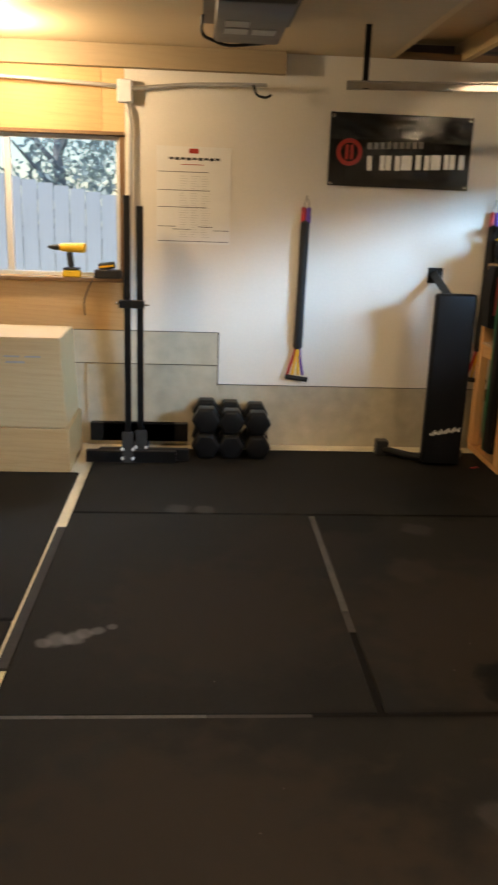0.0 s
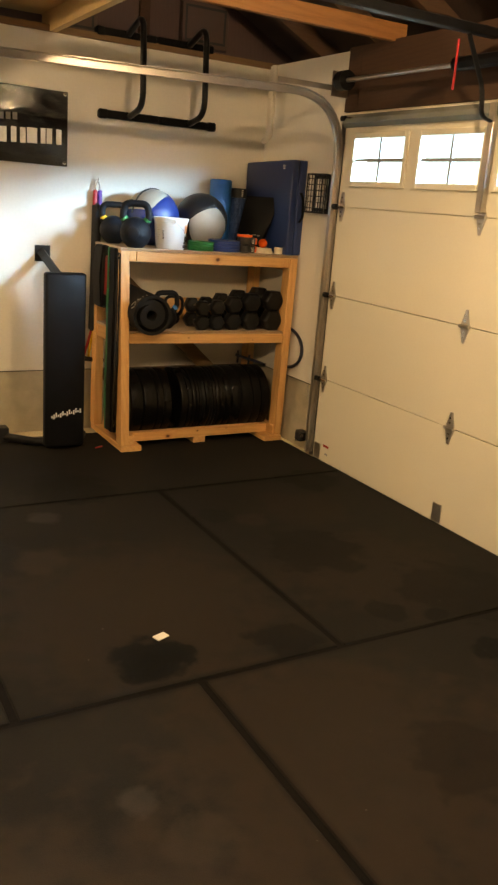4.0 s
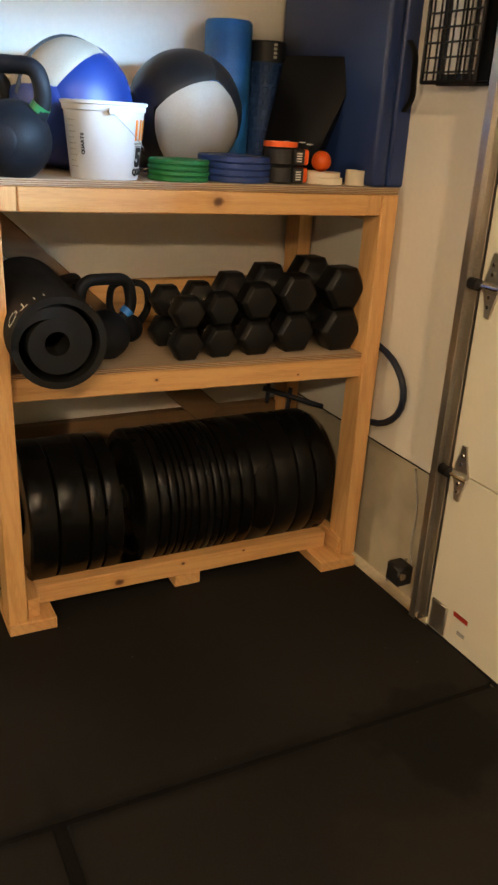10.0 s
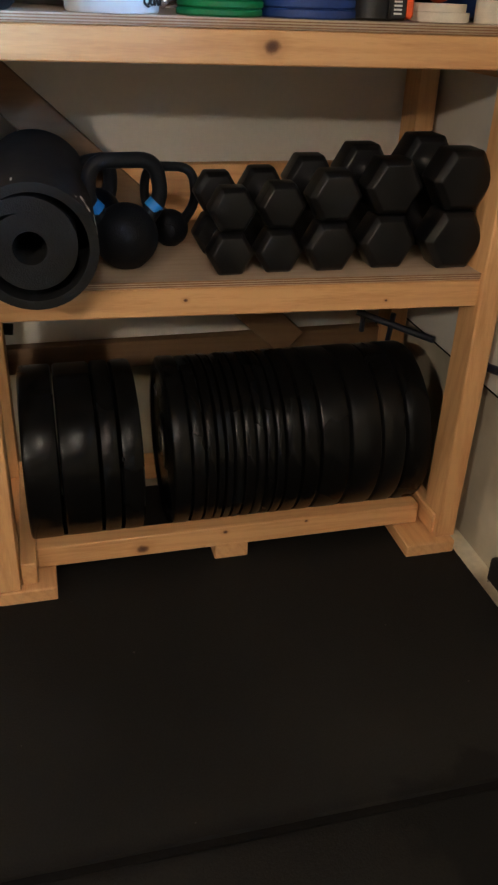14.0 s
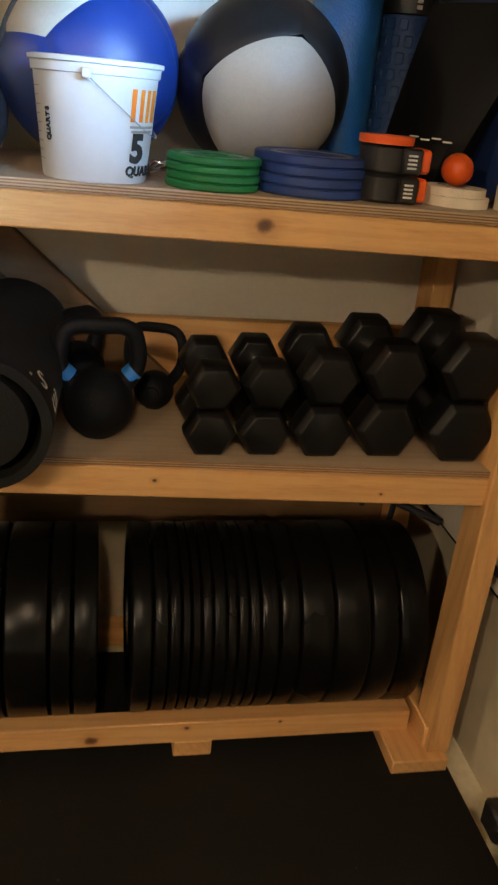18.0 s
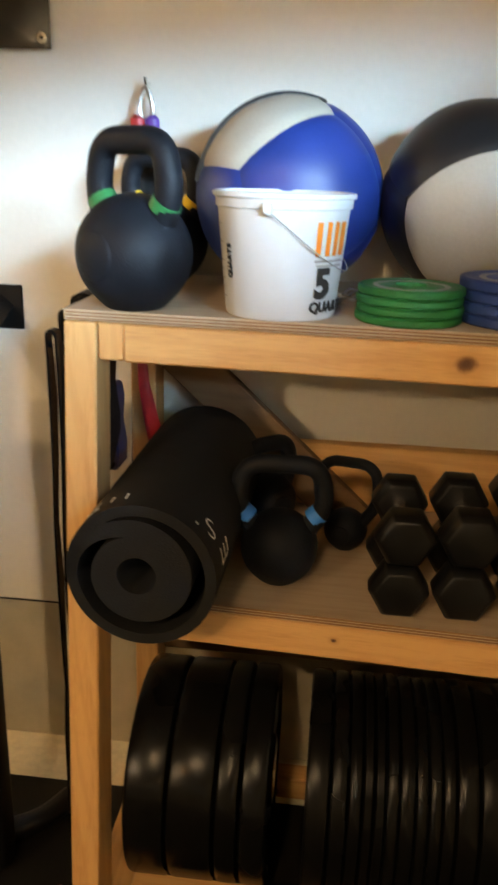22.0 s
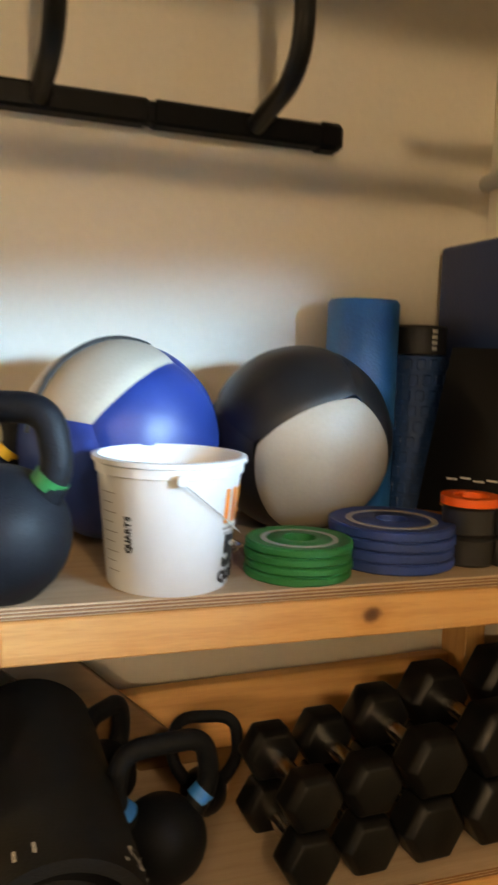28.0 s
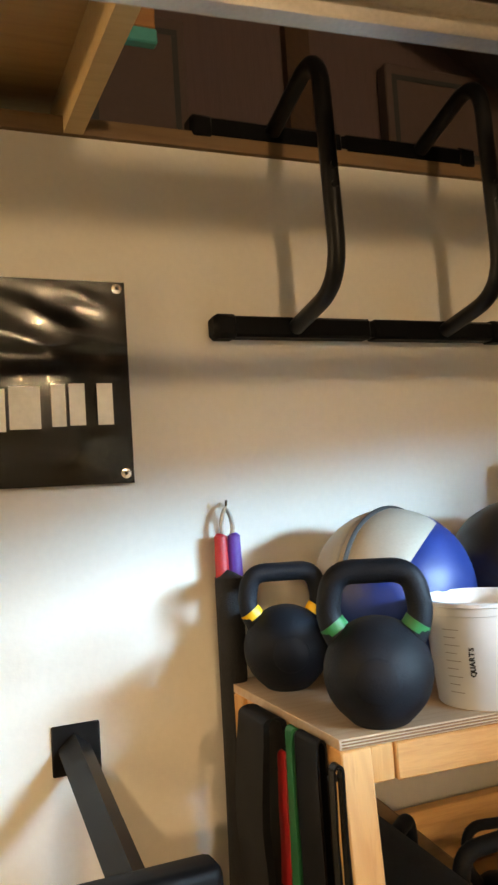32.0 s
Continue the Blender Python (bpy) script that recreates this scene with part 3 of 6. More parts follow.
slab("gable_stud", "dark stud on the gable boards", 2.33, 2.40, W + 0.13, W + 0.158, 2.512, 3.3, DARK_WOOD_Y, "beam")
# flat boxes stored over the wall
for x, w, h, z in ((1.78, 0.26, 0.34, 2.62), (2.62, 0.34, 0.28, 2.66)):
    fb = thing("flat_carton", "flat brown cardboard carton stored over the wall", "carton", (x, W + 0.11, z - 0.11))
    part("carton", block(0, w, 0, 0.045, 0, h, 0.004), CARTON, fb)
    for a, b, c, d in ((0.02, w - 0.02, 0.03, 0.045), (0.02, w - 0.02, h - 0.045, h - 0.03), (0.02, 0.035, 0.046, h - 0.046), (w - 0.035, w - 0.02, 0.046, h - 0.046)):
        part("printing", block(a, b, -0.0015, -0.0003, c, d, 0), INK, fb, smooth=False)
lev = thing("level", "short orange board with a teal end on the loft joist", "board", (1.775, 5.22, 2.545))
part("plank", block(-0.0265, 0.05, 0, 0.02, 0, 0.10, 0.003), JOIST_PINE, lev)
part("tip", block(-0.0265, 0.052, -0.002, 0.022, -0.03, -0.0005, 0.003), TEAL, lev)

# floor mats: each rubber sheet a piece
mats = thing("rubber_floor", "black rubber stall mats with dusty seams", "floor mats", kind="structure")


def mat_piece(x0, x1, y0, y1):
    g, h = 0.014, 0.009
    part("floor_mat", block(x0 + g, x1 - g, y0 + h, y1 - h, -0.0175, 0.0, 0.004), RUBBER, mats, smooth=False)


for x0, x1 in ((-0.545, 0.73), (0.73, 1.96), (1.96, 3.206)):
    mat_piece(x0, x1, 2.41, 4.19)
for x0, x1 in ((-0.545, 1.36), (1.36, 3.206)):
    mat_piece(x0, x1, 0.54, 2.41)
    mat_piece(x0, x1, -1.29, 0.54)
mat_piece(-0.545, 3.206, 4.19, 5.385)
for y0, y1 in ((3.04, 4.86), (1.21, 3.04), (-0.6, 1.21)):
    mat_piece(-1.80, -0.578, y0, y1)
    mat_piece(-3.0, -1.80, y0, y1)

slab("seam_dust", "grey dust packed into the wide mat seam", -0.5765, -0.5305, 2.7, 4.0, -0.0179, -0.006, THIN_DUST, "floor")
slab("mat_dirt", "dark grit in the gaps between the mats", -0.535, 3.18, -1.25, 5.375, -0.0178, -0.0055, GRIT_DIRT, "floor")
slab("seam_dust", "thin dust along a mat seam", 0.7155, 0.7445, 2.95, 3.118, -0.0052, -0.0035, THIN_DUST, "floor")
slab("seam_dust", "pale dust along a mat seam", 0.7155, 0.7445, 3.12, 4.175, -0.0052, -0.003, DUST, "floor")
slab("seam_dust_cross", "thin dust along a mat seam", 0.162, 0.5, 2.4015, 2.4185, -0.0052, -0.0035, THIN_DUST, "floor")
slab("seam_dust_cross", "pale dust along a mat seam", -0.53, 0.16, 2.4015, 2.4185, -0.0052, -0.003, DUST, "floor")

# ---- garage door ----
DX = 3.195                    # inner face of the door
door = thing("garage_door", "cream sectional garage door, closed, with small paned windows", "garage door", kind="structure")
Y0, Y1 = -0.38, 4.50
WIN = [(4.394 - 0.588 * k - 0.478, 4.394 - 0.588 * k) for k in range(8)]
WZ0, WZ1 = 1.738, 1.999
for k in range(3):
    part("door_panel", block(DX, DX + 0.045, Y0, Y1, 0.002 + 0.5335 * k, 0.5315 + 0.5335 * k, 0.0015), DOOR_PAINT, door, smooth=False)
# unseen strips added behind the panel gaps to block outside light
for z in (0.5325, 1.066, 1.6):
    part("weather_strip", block(DX + 0.030, DX + 0.046, Y0, Y1, z - 0.012, z + 0.012, 0.002), DOOR_PAINT, door, smooth=False)
bm = bmesh.new()
zs = (1.6025, WZ0, WZ1, 2.13)
box(bm, DX, DX + 0.045, Y0, Y1, zs[0], zs[1])
box(bm, DX, DX + 0.045, Y0, Y1, zs[2], zs[3])
edges = [Y1] + [e for w in WIN for e in (w[1], w[0])] + [Y0]
for a, b in zip(edges[::2], edges[1::2]):
    box(bm, DX + 0.0005, DX + 0.0445, b, a, zs[1] - 0.001, zs[2] + 0.001)
top = part("door_panel", bm, DOOR_PAINT, door, "top panel with a row of windows", smooth=False)
for a, b in WIN:
    bm = bmesh.new()
    for y0, y1, z0, z1 in ((a - 0.022, a + 0.012, WZ0 - 0.02, WZ1 + 0.02), (b - 0.012, b + 0.022, WZ0 - 0.02, WZ1 + 0.02), (a + 0.012, b - 0.012, WZ0 - 0.02, WZ0 + 0.012), (a + 0.012, b - 0.012, WZ1 - 0.012, WZ1 + 0.02)):
        box(bm, DX - 0.012, DX - 0.001, y0, y1, z0, z1, 0.003)
    win = part("window_surround", bm, DOOR_PAINT, door, smooth=False)
    bm = bmesh.new()
    c = (a + b) / 2
    box(bm, DX + 0.006, DX + 0.03, c - 0.008, c + 0.008, WZ0 + 0.012, WZ1 - 0.012)
    box(bm, DX + 0.007, DX + 0.029, a + 0.012, b - 0.012, 1.8605, 1.8765)
    part("muntin", bm, MUNTIN, win, smooth=False)
    for y0, y1 in ((a, c), (c, b)):
        for z0, z1 in ((WZ0, 1.8685), (1.8685, WZ1)):
            g = part("pane", block(DX + 0.016, DX + 0.02, y0 + 0.001, y1 - 0.001, z0 + 0.001, z1 - 0.001, 0), GLASS, win, smooth=False)
            g.visible_shadow = False
# strut along the door's top
bm = bmesh.new()
prism(bm, [(0, -0.035), (0.012, -0.035), (0.03, -0.012), (0.03, 0.012), (0.012, 0.035), (0, 0.035)], Y0, Y1, pose(DX - 0.001, 0, 2.085) @ Matrix.Diagonal((-1, 1, 1, 1)))
part("strut", bm, DULL_STEEL, door, "dull grey stiffening strut")


def hinge(y, z):
    h = part("hinge", block(DX - 0.006, DX - 0.001, y - 0.03, y + 0.03, z - 0.012, z + 0.012, 0.003), GALV, door, "galvanised hinge")
    bm = bmesh.new()
    for s in (1, -1):
        vs = [(-0.032, 0), (0.032, 0), (0.016, 0.05 * s), (0.008, 0.085 * s), (-0.008, 0.085 * s), (-0.016, 0.05 * s)]
        m = pose(DX - 0.003, y, z) @ Euler((0, 0, radians(90))).to_matrix().to_4x4()
        prism(bm, vs, -0.003, 0.004, m)
    part("hinge_leaf", bm, GALV, h, smooth=False)
    bm = bmesh.new()
    tube(bm, [(DX - 0.012, y - 0.034, z), (DX - 0.012, y + 0.034, z)], 0.009, 10)
    part("hinge_barrel", bm, GALV, h)
    for dz in (-0.055, -0.03, 0.03, 0.055):
        bm = bmesh.new()
        tube(bm, [(DX - 0.010, y, z + dz), (DX - 0.004, y, z + dz)], 0.006, 6)
        part("bolt", bm, STEEL, h)


for z in (0.5335, 1.067, 1.6):
    for y in (4.455, 3.28, 2.06, 0.85):
        hinge(y, z)
for y in (4.455, 3.29):
    part("bottom_bracket", block(DX - 0.008, DX - 0.001, y - 0.04, y + 0.03, 0.01, 0.11, 0.004), GALV, door)
part("sticker", block(DX - 0.0025, DX - 0.001, 4.33, 4.39, 0.10, 0.115, 0), RED_INK, door, "red warning sticker", smooth=False)
part("sticker", block(DX - 0.0025, DX - 0.001, 4.335, 4.365, 0.05, 0.062, 0), GREY_INK, door, smooth=False)
part("bottom_seal", block(DX + 0.002, DX + 0.04, Y0, Y1 + 0.0015, -0.0185, 0.001, 0.002), PLASTIC_BLACK, door)

# door jamb and track
slab("door_jamb", "cream wooden jamb strip beside the door", DX + 0.046, X + 0.1, 4.455, 4.583, -0.0182, 2.143, DOOR_PAINT, "trim")
track = thing("door_track", "galvanised steel garage door track, curved at the top", "door track", kind="structure")
path = rounded([(3.165, 4.515, 0.03), (3.165, 4.515, 2.225), (0.85, 4.60, 2.18)], 0.36, 12)
bm = bmesh.new()
prof = [(-0.021, -0.014), (0.021, -0.014), (0.021, 0.012), (0.018, 0.012), (0.018, -0.011), (-0.018, -0.011), (-0.018, 0.016), (-0.021, 0.016)]
rings = []
for i, p in enumerate(path):
    t = (path[min(i + 1, len(path) - 1)] - path[max(i - 1, 0)]).normalized()
    side = Vector((0, 1, 0))
    nrm = t.cross(side).normalized()
    rings.append([bm.verts.new(p + nrm * u - side * v) for u, v in prof])
for a, b in zip(rings, rings[1:]):
    for k in range(len(prof)):
        j = (k + 1) % len(prof)
        bm.faces.new((a[k], a[j], b[j], b[k]))
part("rail", bm, GALV, track, smooth=False)
part("track_angle", block(3.186, 3.24, 4.531, 4.535, 0.0, 2.1, 0), GALV, track, smooth=False)
part("track_angle", block(2.75, 3.2, 4.585, 4.589, 2.255, 2.285, 0), GALV, track, smooth=False)
bm = bmesh.new()
box(bm, 0.93, 0.96, 4.62, 4.624, 2.17, 2.47, 0)
box(bm, 0.93, 0.96, 4.59, 4.624, 2.165, 2.169, 0)
part("hanger", bm, BLACK_METAL, track, "dark steel hanger strap", smooth=False)
for z in (0.5335, 1.067, 1.6, 2.1):
    bm = bmesh.new()
    tube(bm, [(3.165, 4.475, z), (3.165, 4.507, z)], 0.016, 14)
    r = part("roller", bm, BLACK_METAL, track)
    bm = bmesh.new()
    tube(bm, [(3.165, 4.40, z), (3.165, 4.475, z)], 0.006, 8)
    part("roller_stem", bm, STEEL, r)
# torsion shaft with spring and drum
spring = thing("torsion_shaft", "steel torsion shaft with a dark spring over the door", "door spring", kind="structure")
bm = bmesh.new()
tube(bm, [(3.13, 4.56, 2.30), (3.13, -0.3, 2.30)], 0.0125, 10)
part("shaft", bm, GALV, spring)
bm = bmesh.new()
tube(bm, [(3.13, 4.53 - 0.02, 2.30), (3.13, 4.53 - 0.09, 2.30)], 0.055, 18)
part("cable_drum", bm, BLACK_METAL, spring)
bm = bmesh.new()
pts = [(3.13 + 0.03 * math.cos(a), 3.55 - a * 0.0016, 2.30 + 0.03 * math.sin(a)) for a in (k * math.pi / 4 for k in range(480))]
tube(bm, pts, 0.0042, 5)
part("coil_spring", bm, BLACK_METAL, spring)
part("end_plate", block(3.10, 3.22, 4.555, 4.56, 2.22, 2.36, 0.003), GALV, spring)
# opener rail with arm
arm = thing("opener_arm", "black curved opener arm fixed to the door's top", "door opener", kind="structure")
bm = bmesh.new()
tube(bm, rounded([(2.95, 3.28, 2.38), (3.08, 3.28, 2.16), (3.09, 3.28, 2.05), (3.17, 3.28, 2.03)], 0.06), 0.016, 8, 0.4)
part("arm", bm, BLACK_METAL, arm)
bm = bmesh.new()
tube(bm, [(2.94, 3.33, 2.36), (2.96, 3.35, 2.24), (2.95, 3.34, 2.15)], 0.006, 6)
part("pull_cord", bm, RED, arm, "red emergency pull cord")
part("angle_bracket", block(3.155, DX - 0.001, 3.26, 3.30, 1.62, 2.12, 0.004), GALV, arm)
part("opener_rail", block(0.6, 3.12, 3.255, 3.305, 2.38, 2.42, 0.004), BLACK_METAL, arm)

# photo eye near the floor
eye = thing("safety_sensor", "black plastic safety sensor on a bracket by the door", "sensor", (3.19, 4.66, 0.10))
part("body", block(-0.03, 0.03, -0.04, 0.03, -0.035, 0.035, 0.008), PLASTIC_BLACK, eye)
part("bracket", block(-0.02, 0.058, 0.03, 0.036, -0.05, 0.02, 0.002), GALV, eye)
bm = bmesh.new()
tube(bm, [(-0.02, -0.05, 0.01), (-0.02, -0.041, 0.01)], 0.012, 10)
part("lens", bm, STEEL, eye)
bm = bmesh.new()
tube(bm, rounded([(0.05, 0.0, 0.0), (0.061, 0.03, 0.08), (0.061, 0.02, 0.2), (0.061, 0.06, 0.33)], 0.05), 0.003, 6)
part("cable", bm, GREY_INK, eye)

# wire grid hung on the door wall
grid = thing("wire_basket", "black wire wall basket holding white papers", "basket", (X - 0.004, 4.735, 1.67))
bm = bmesh.new()
for a, b in (((-0.11, -0.115), (0.11, -0.115)), ((0.11, -0.115), (0.11, 0.115)), ((0.11, 0.115), (-0.11, 0.115)), ((-0.11, 0.115), (-0.11, -0.115))):
    for x in (-0.004, -0.06):
        tube(bm, [(x, a[0], a[1]), (x, b[0], b[1])], 0.006, 6)
part("rim", bm, BLACK_METAL, grid)
for k in range(7):
    y = -0.09 + 0.03 * k
    bm = bmesh.new()
    tube(bm, [(-0.06, y, -0.112), (-0.06, y, 0.112)], 0.003, 5)
    part("wire", bm, BLACK_METAL, grid)
for k in range(6):
    z = -0.09 + 0.036 * k
    bm = bmesh.new()
    tube(bm, [(-0.06, -0.11, z), (-0.06, 0.11, z)], 0.003, 5)
    part("wire", bm, BLACK_METAL, grid)
part("back_mesh", block(-0.012, -0.008, -0.104, 0.104, -0.109, 0.109, 0), BLACK_METAL, grid, smooth=False)
for a, b in ((0.002, 0.052), (-0.036, -0.014), (-0.078, -0.052)):
    part("paper", block(-0.03, -0.026, a, b, -0.092, 0.090, 0), PAPER, grid, "white papers", smooth=False)

# ---- window in the back wall ----
win = thing("window_1", "sliding window with a brown wooden surround", "window", kind="structure")
for nm, b in (("window_sill", (-1.95, -0.36, W - 0.05, W + 0.09, 1.07, 1.094)), ("window_head", (-1.95, -0.36, W - 0.012, W + 0.09, 1.962, 1.984)), ("window_jamb", (-0.395, -0.361, W + 0.0, W + 0.09, 1.096, 1.96)), ("window_jamb", (-1.949, -1.91, W, W + 0.09, 1.096, 1.96))):
    part(nm, block(*b, 0.003), WINDOW_WOOD, win)
bm = bmesh.new()
for x0, x1, z0, z1 in ((-1.91, -0.396, 1.097, 1.122), (-1.91, -0.396, 1.935, 1.959), (-1.115, -1.075, 1.123, 1.934), (-0.42, -0.397, 1.123, 1.934), (-1.909, -1.885, 1.123, 1.934)):
    box(bm, x0, x1, W + 0.04, W + 0.075, z0, z1, 0)
part("sash", bm, PLASTIC_WHITE, win, "pale metal sash", smooth=False)
for x0, x1 in ((-1.884, -1.116), (-1.074, -0.421)):
    g = part("pane", block(x0, x1, W + 0.055, W + 0.059, 1.123, 1.934, 0), GLASS, win, smooth=False)
    g.visible_shadow = False

# outside
slab("ground", "bare soil outside", -40, 45, -40, 60, -0.4, -0.2, SOIL, "ground")
fence = thing("fence", "tall pale board fence outside the window", "fence", (0, 8.6, -0.2))
for k in range(34):
    x = -5.2 + k * 0.155
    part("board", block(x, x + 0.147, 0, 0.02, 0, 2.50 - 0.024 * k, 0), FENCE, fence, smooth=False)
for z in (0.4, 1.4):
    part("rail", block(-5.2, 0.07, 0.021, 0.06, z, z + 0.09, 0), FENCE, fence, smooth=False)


def tree(x, y, h, seed):
    t_ = thing("tree", "leafy tree coloured pale with haze behind the board fence", "tree", (x, y, -0.2), "trees behind the fence")
    rn = random.Random(seed)
    bm = bmesh.new()
    tube(bm, [(0, 0, 0), (0.05, 0, h * 0.3), (-0.04, 0.05, h * 0.6), (0.02, 0, h * 0.9)], [0.14, 0.11, 0.07, 0.02], 8)
    for k in range(6):
        a, z = rn.uniform(0, 6.28), h * rn.uniform(0.3, 0.7)
        tube(bm, [(0, 0, z), (0.4 * math.cos(a), 0.4 * math.sin(a), z + 0.4), (1.0 * math.cos(a), 1.0 * math.sin(a), z + 0.8)], [0.05, 0.035, 0.012], 6)
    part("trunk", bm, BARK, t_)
    vs, fs = [], []
    for c in range(40):
        a, q, z = rn.uniform(0, 6.28), rn.uniform(0.2, 1.35), rn.uniform(0.32, 1.0)
        cx, cy, cz = q * math.cos(a) * (1.25 - z * 0.7), q * math.sin(a) * (1.25 - z * 0.7), z * h
        for l in range(60):
            p = Vector((cx + rn.gauss(0, 0.17), cy + rn.gauss(0, 0.17), cz + rn.gauss(0, 0.14)))
            u = Vector((rn.gauss(0, 1), rn.gauss(0, 1), rn.gauss(0, 1))).normalized()
            w = u.orthogonal().normalized()
            n0 = len(vs)
            s_ = rn.uniform(0.035, 0.07)
            vs += [p - u * s_, p + w * s_ * 0.5, p + u * s_, p - w * s_ * 0.5]
            fs.append((n0, n0 + 1, n0 + 2, n0 + 3))
    me = bpy.data.meshes.new("crown")
    me.from_pydata(vs, [], fs)
    bm = bmesh.new()
    bm.from_mesh(me)
    bpy.data.meshes.remove(me)
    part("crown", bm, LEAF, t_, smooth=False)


for x, y, h, seed in ((-3.7, 11.5, 4.2, 1), (-1.9, 12.6, 4.0, 2), (-0.3, 12.0, 3.4, 3), (-5.6, 13.0, 4.6, 4)):
    tree(x, y, h, seed)
# ---- storage rack ----
FY, TOP, MID = 4.975, 1.266, 0.758
rack = thing("storage_rack", "homemade pine rack with plywood shelves, holding weights", "shelf")
SX0, SX1 = 2.0, 3.222


def lean(x0, x1, y0, y1, z0, z1):
    """An upright whose foot stands forward."""
    bm = bmesh.new()
    box(bm, x0, x1, y0, y1, z0, z1, 0.003)
    for v in bm.verts:
        v.co.y -= 0.07 * (1 - (v.co.z / 1.25))
        if v.co.x > 2.6:
            v.co.x -= 0.034 * (1 - (v.co.z / 1.25))
    return bm


for x0, x1 in ((SX0, SX0 + 0.055), (SX1 - 0.055, SX1)):
    part("post", lean(x0, x1, FY, FY + 0.089, 0.038, 1.2465), PINE_Z, rack)
    part("post", block(x0, x1, 5.43, 5.519, 0.038, 1.2465), PINE_Z, rack)
    s = 1 if x0 < 2.5 else -1
    a = x0 if s > 0 else x1
    part("corner_block", block(min(a + s * 0.056, a + s * 0.1), max(a + s * 0.056, a + s * 0.1), FY + 0.006, FY + 0.08, 1.184, 1.2465), PINE_Z, rack)
    for z in (1.161, 0.66):
        part("side_rail", block(x0 + 0.008, x1 - 0.008, FY + 0.091, 5.428, z, z + 0.085), PINE_Y, rack)
    fa = a if s > 0 else 3.182
    part("foot", block(min(fa, fa + s * 0.138), max(fa, fa + s * 0.138), 4.902 if s > 0 else 4.886, 5.5, 0.0, 0.037), PINE_Y, rack)
    part("side_rail", block(min(a + s * 0.057, a + s * 0.095), max(a + s * 0.057, a + s * 0.095), 4.925, 5.42, 0.039, 0.10), PINE_Y, rack)
part("foot", block(2.543, 2.632, 4.981, 5.5, 0.0, 0.044), PINE_Y, rack)
part("top_rail", block(SX0 + 0.101, SX1 - 0.101, FY, FY + 0.038, 1.184, 1.2465), PINE_X, rack)
part("middle_rail", block(SX0 + 0.056, SX1 - 0.056, FY, FY + 0.038, 0.678, 0.742), PINE_X, rack)
part("bottom_rail", block(SX0 + 0.096, SX1 - 0.11, FY + 0.008, FY + 0.056, 0.04, 0.099), PINE_X, rack)
for z0, z1 in ((1.184, 1.2465), (0.66, 0.742)):
    part("back_rail", block(SX0 + 0.056, SX1 - 0.056, 5.48, 5.518, z0, z1), PINE_X, rack)
part("back_rail", block(SX0 + 0.056, SX1 - 0.056, 5.345, 5.40, 0.04, 0.099), PINE_X, rack)
# stands for a brown strip; shade behind the plates is in its colour
part("back_rail", block(SX0 + 0.056, SX1 - 0.056, 5.497, 5.535, 0.335, 0.415), SHADED_BROWN_PINE, rack, "pine rail darkened for the shade behind the plates")
for zz in (1.247, 0.742):
    ply = part("shelf_board", block(SX0, SX1, FY + 0.003, 5.52, zz + 0.0005, zz + 0.0185, 0.001) if zz > 1 else block(SX0 + 0.002, SX1 - 0.002, FY + 0.003, 5.52, zz + 0.0005, zz + 0.0155, 0.001), PLY_TOP, rack, "plywood shelf board")
    for k in range(3):
        z = zz + 0.003 + 0.005 * k
        part("ply_layer", block(SX0 + 0.004, SX1 - 0.004, FY + 0.001, FY + 0.003, z, z + 0.0022, 0), PLY_EDGE, ply, smooth=False)
part("back_board", block(SX0 + 0.057, SX1 - 0.057, 5.483, 5.517, 0.760, 0.907), PINE_X, rack, "pale pine board behind the middle shelf")
# diagonal brace behind, its shade put into the darker wood colour
part("brace", block(-0.535, 0.56, 0, 0.03, -0.048, 0.048, 0.003, pose(2.46, 5.448, 0.774, 0, 42.6, 0)), SHADED_BROWN_PINE, rack, "diagonal pine brace with its shade in the dark colour")

# the homemade frame has racked a little: its upper part is turned towards the door
for piece in list(rack.children) + [c for p in rack.children for c in p.children]:
    for v in piece.data.vertices:
        k = min(1.0, max(0.0, (v.co.z - 0.1) / 0.6)) * min(1.0, max(0.0, (5.5 - v.co.y) / 0.5))
        v.co.y -= 0.062 * (v.co.x - 2.62) * k

# ---- bumper plates ----
def plate_mesh(w, r=0.224):
    bm = bmesh.new()
    h = w / 2
    e = min(0.009, w * 0.2)
    lathe(bm, [(0.026, -h), (0.07, -h), (0.08, -h + 0.008), (r - 0.035, -h + 0.008), (r - 0.028, -h), (r - 0.009, -h), (r - 0.002, -h + e * 0.4), (r, -h + e), (r, h - e), (r - 0.002, h - e * 0.4), (r - 0.009, h), (r - 0.028, h), (r - 0.035, h - 0.008), (0.08, h - 0.008), (0.07, h), (0.026, h)], 56, pose(0, 0, 0, 0, 90, 0), closed=True)
    return bm


def bumper_plate(x0, x1, r=0.224, dy=0.0):
    w = x1 - x0 - 0.002
    p = thing("bumper_plate", "thick black rubber bumper plate standing on edge" if w > 0.055 else "thin black rubber bumper plate standing on edge", "weight plate", ((x0 + x1) / 2, 5.185 + dy, 0.257 + (r - 0.224)), "bumper plates on the rack")
    part("disc", plate_mesh(w, r), BLACK_RUBBER, p)
    bm = bmesh.new()
    lathe(bm, [(0.0255, -w / 2 - 0.001), (0.04, -w / 2 - 0.001), (0.04, w / 2 + 0.001), (0.0255, w / 2 + 0.001)], 28, pose(0, 0, 0, 0, 90, 0), closed=True)
    part("hub", bm, STEEL, p, "steel hub ring")


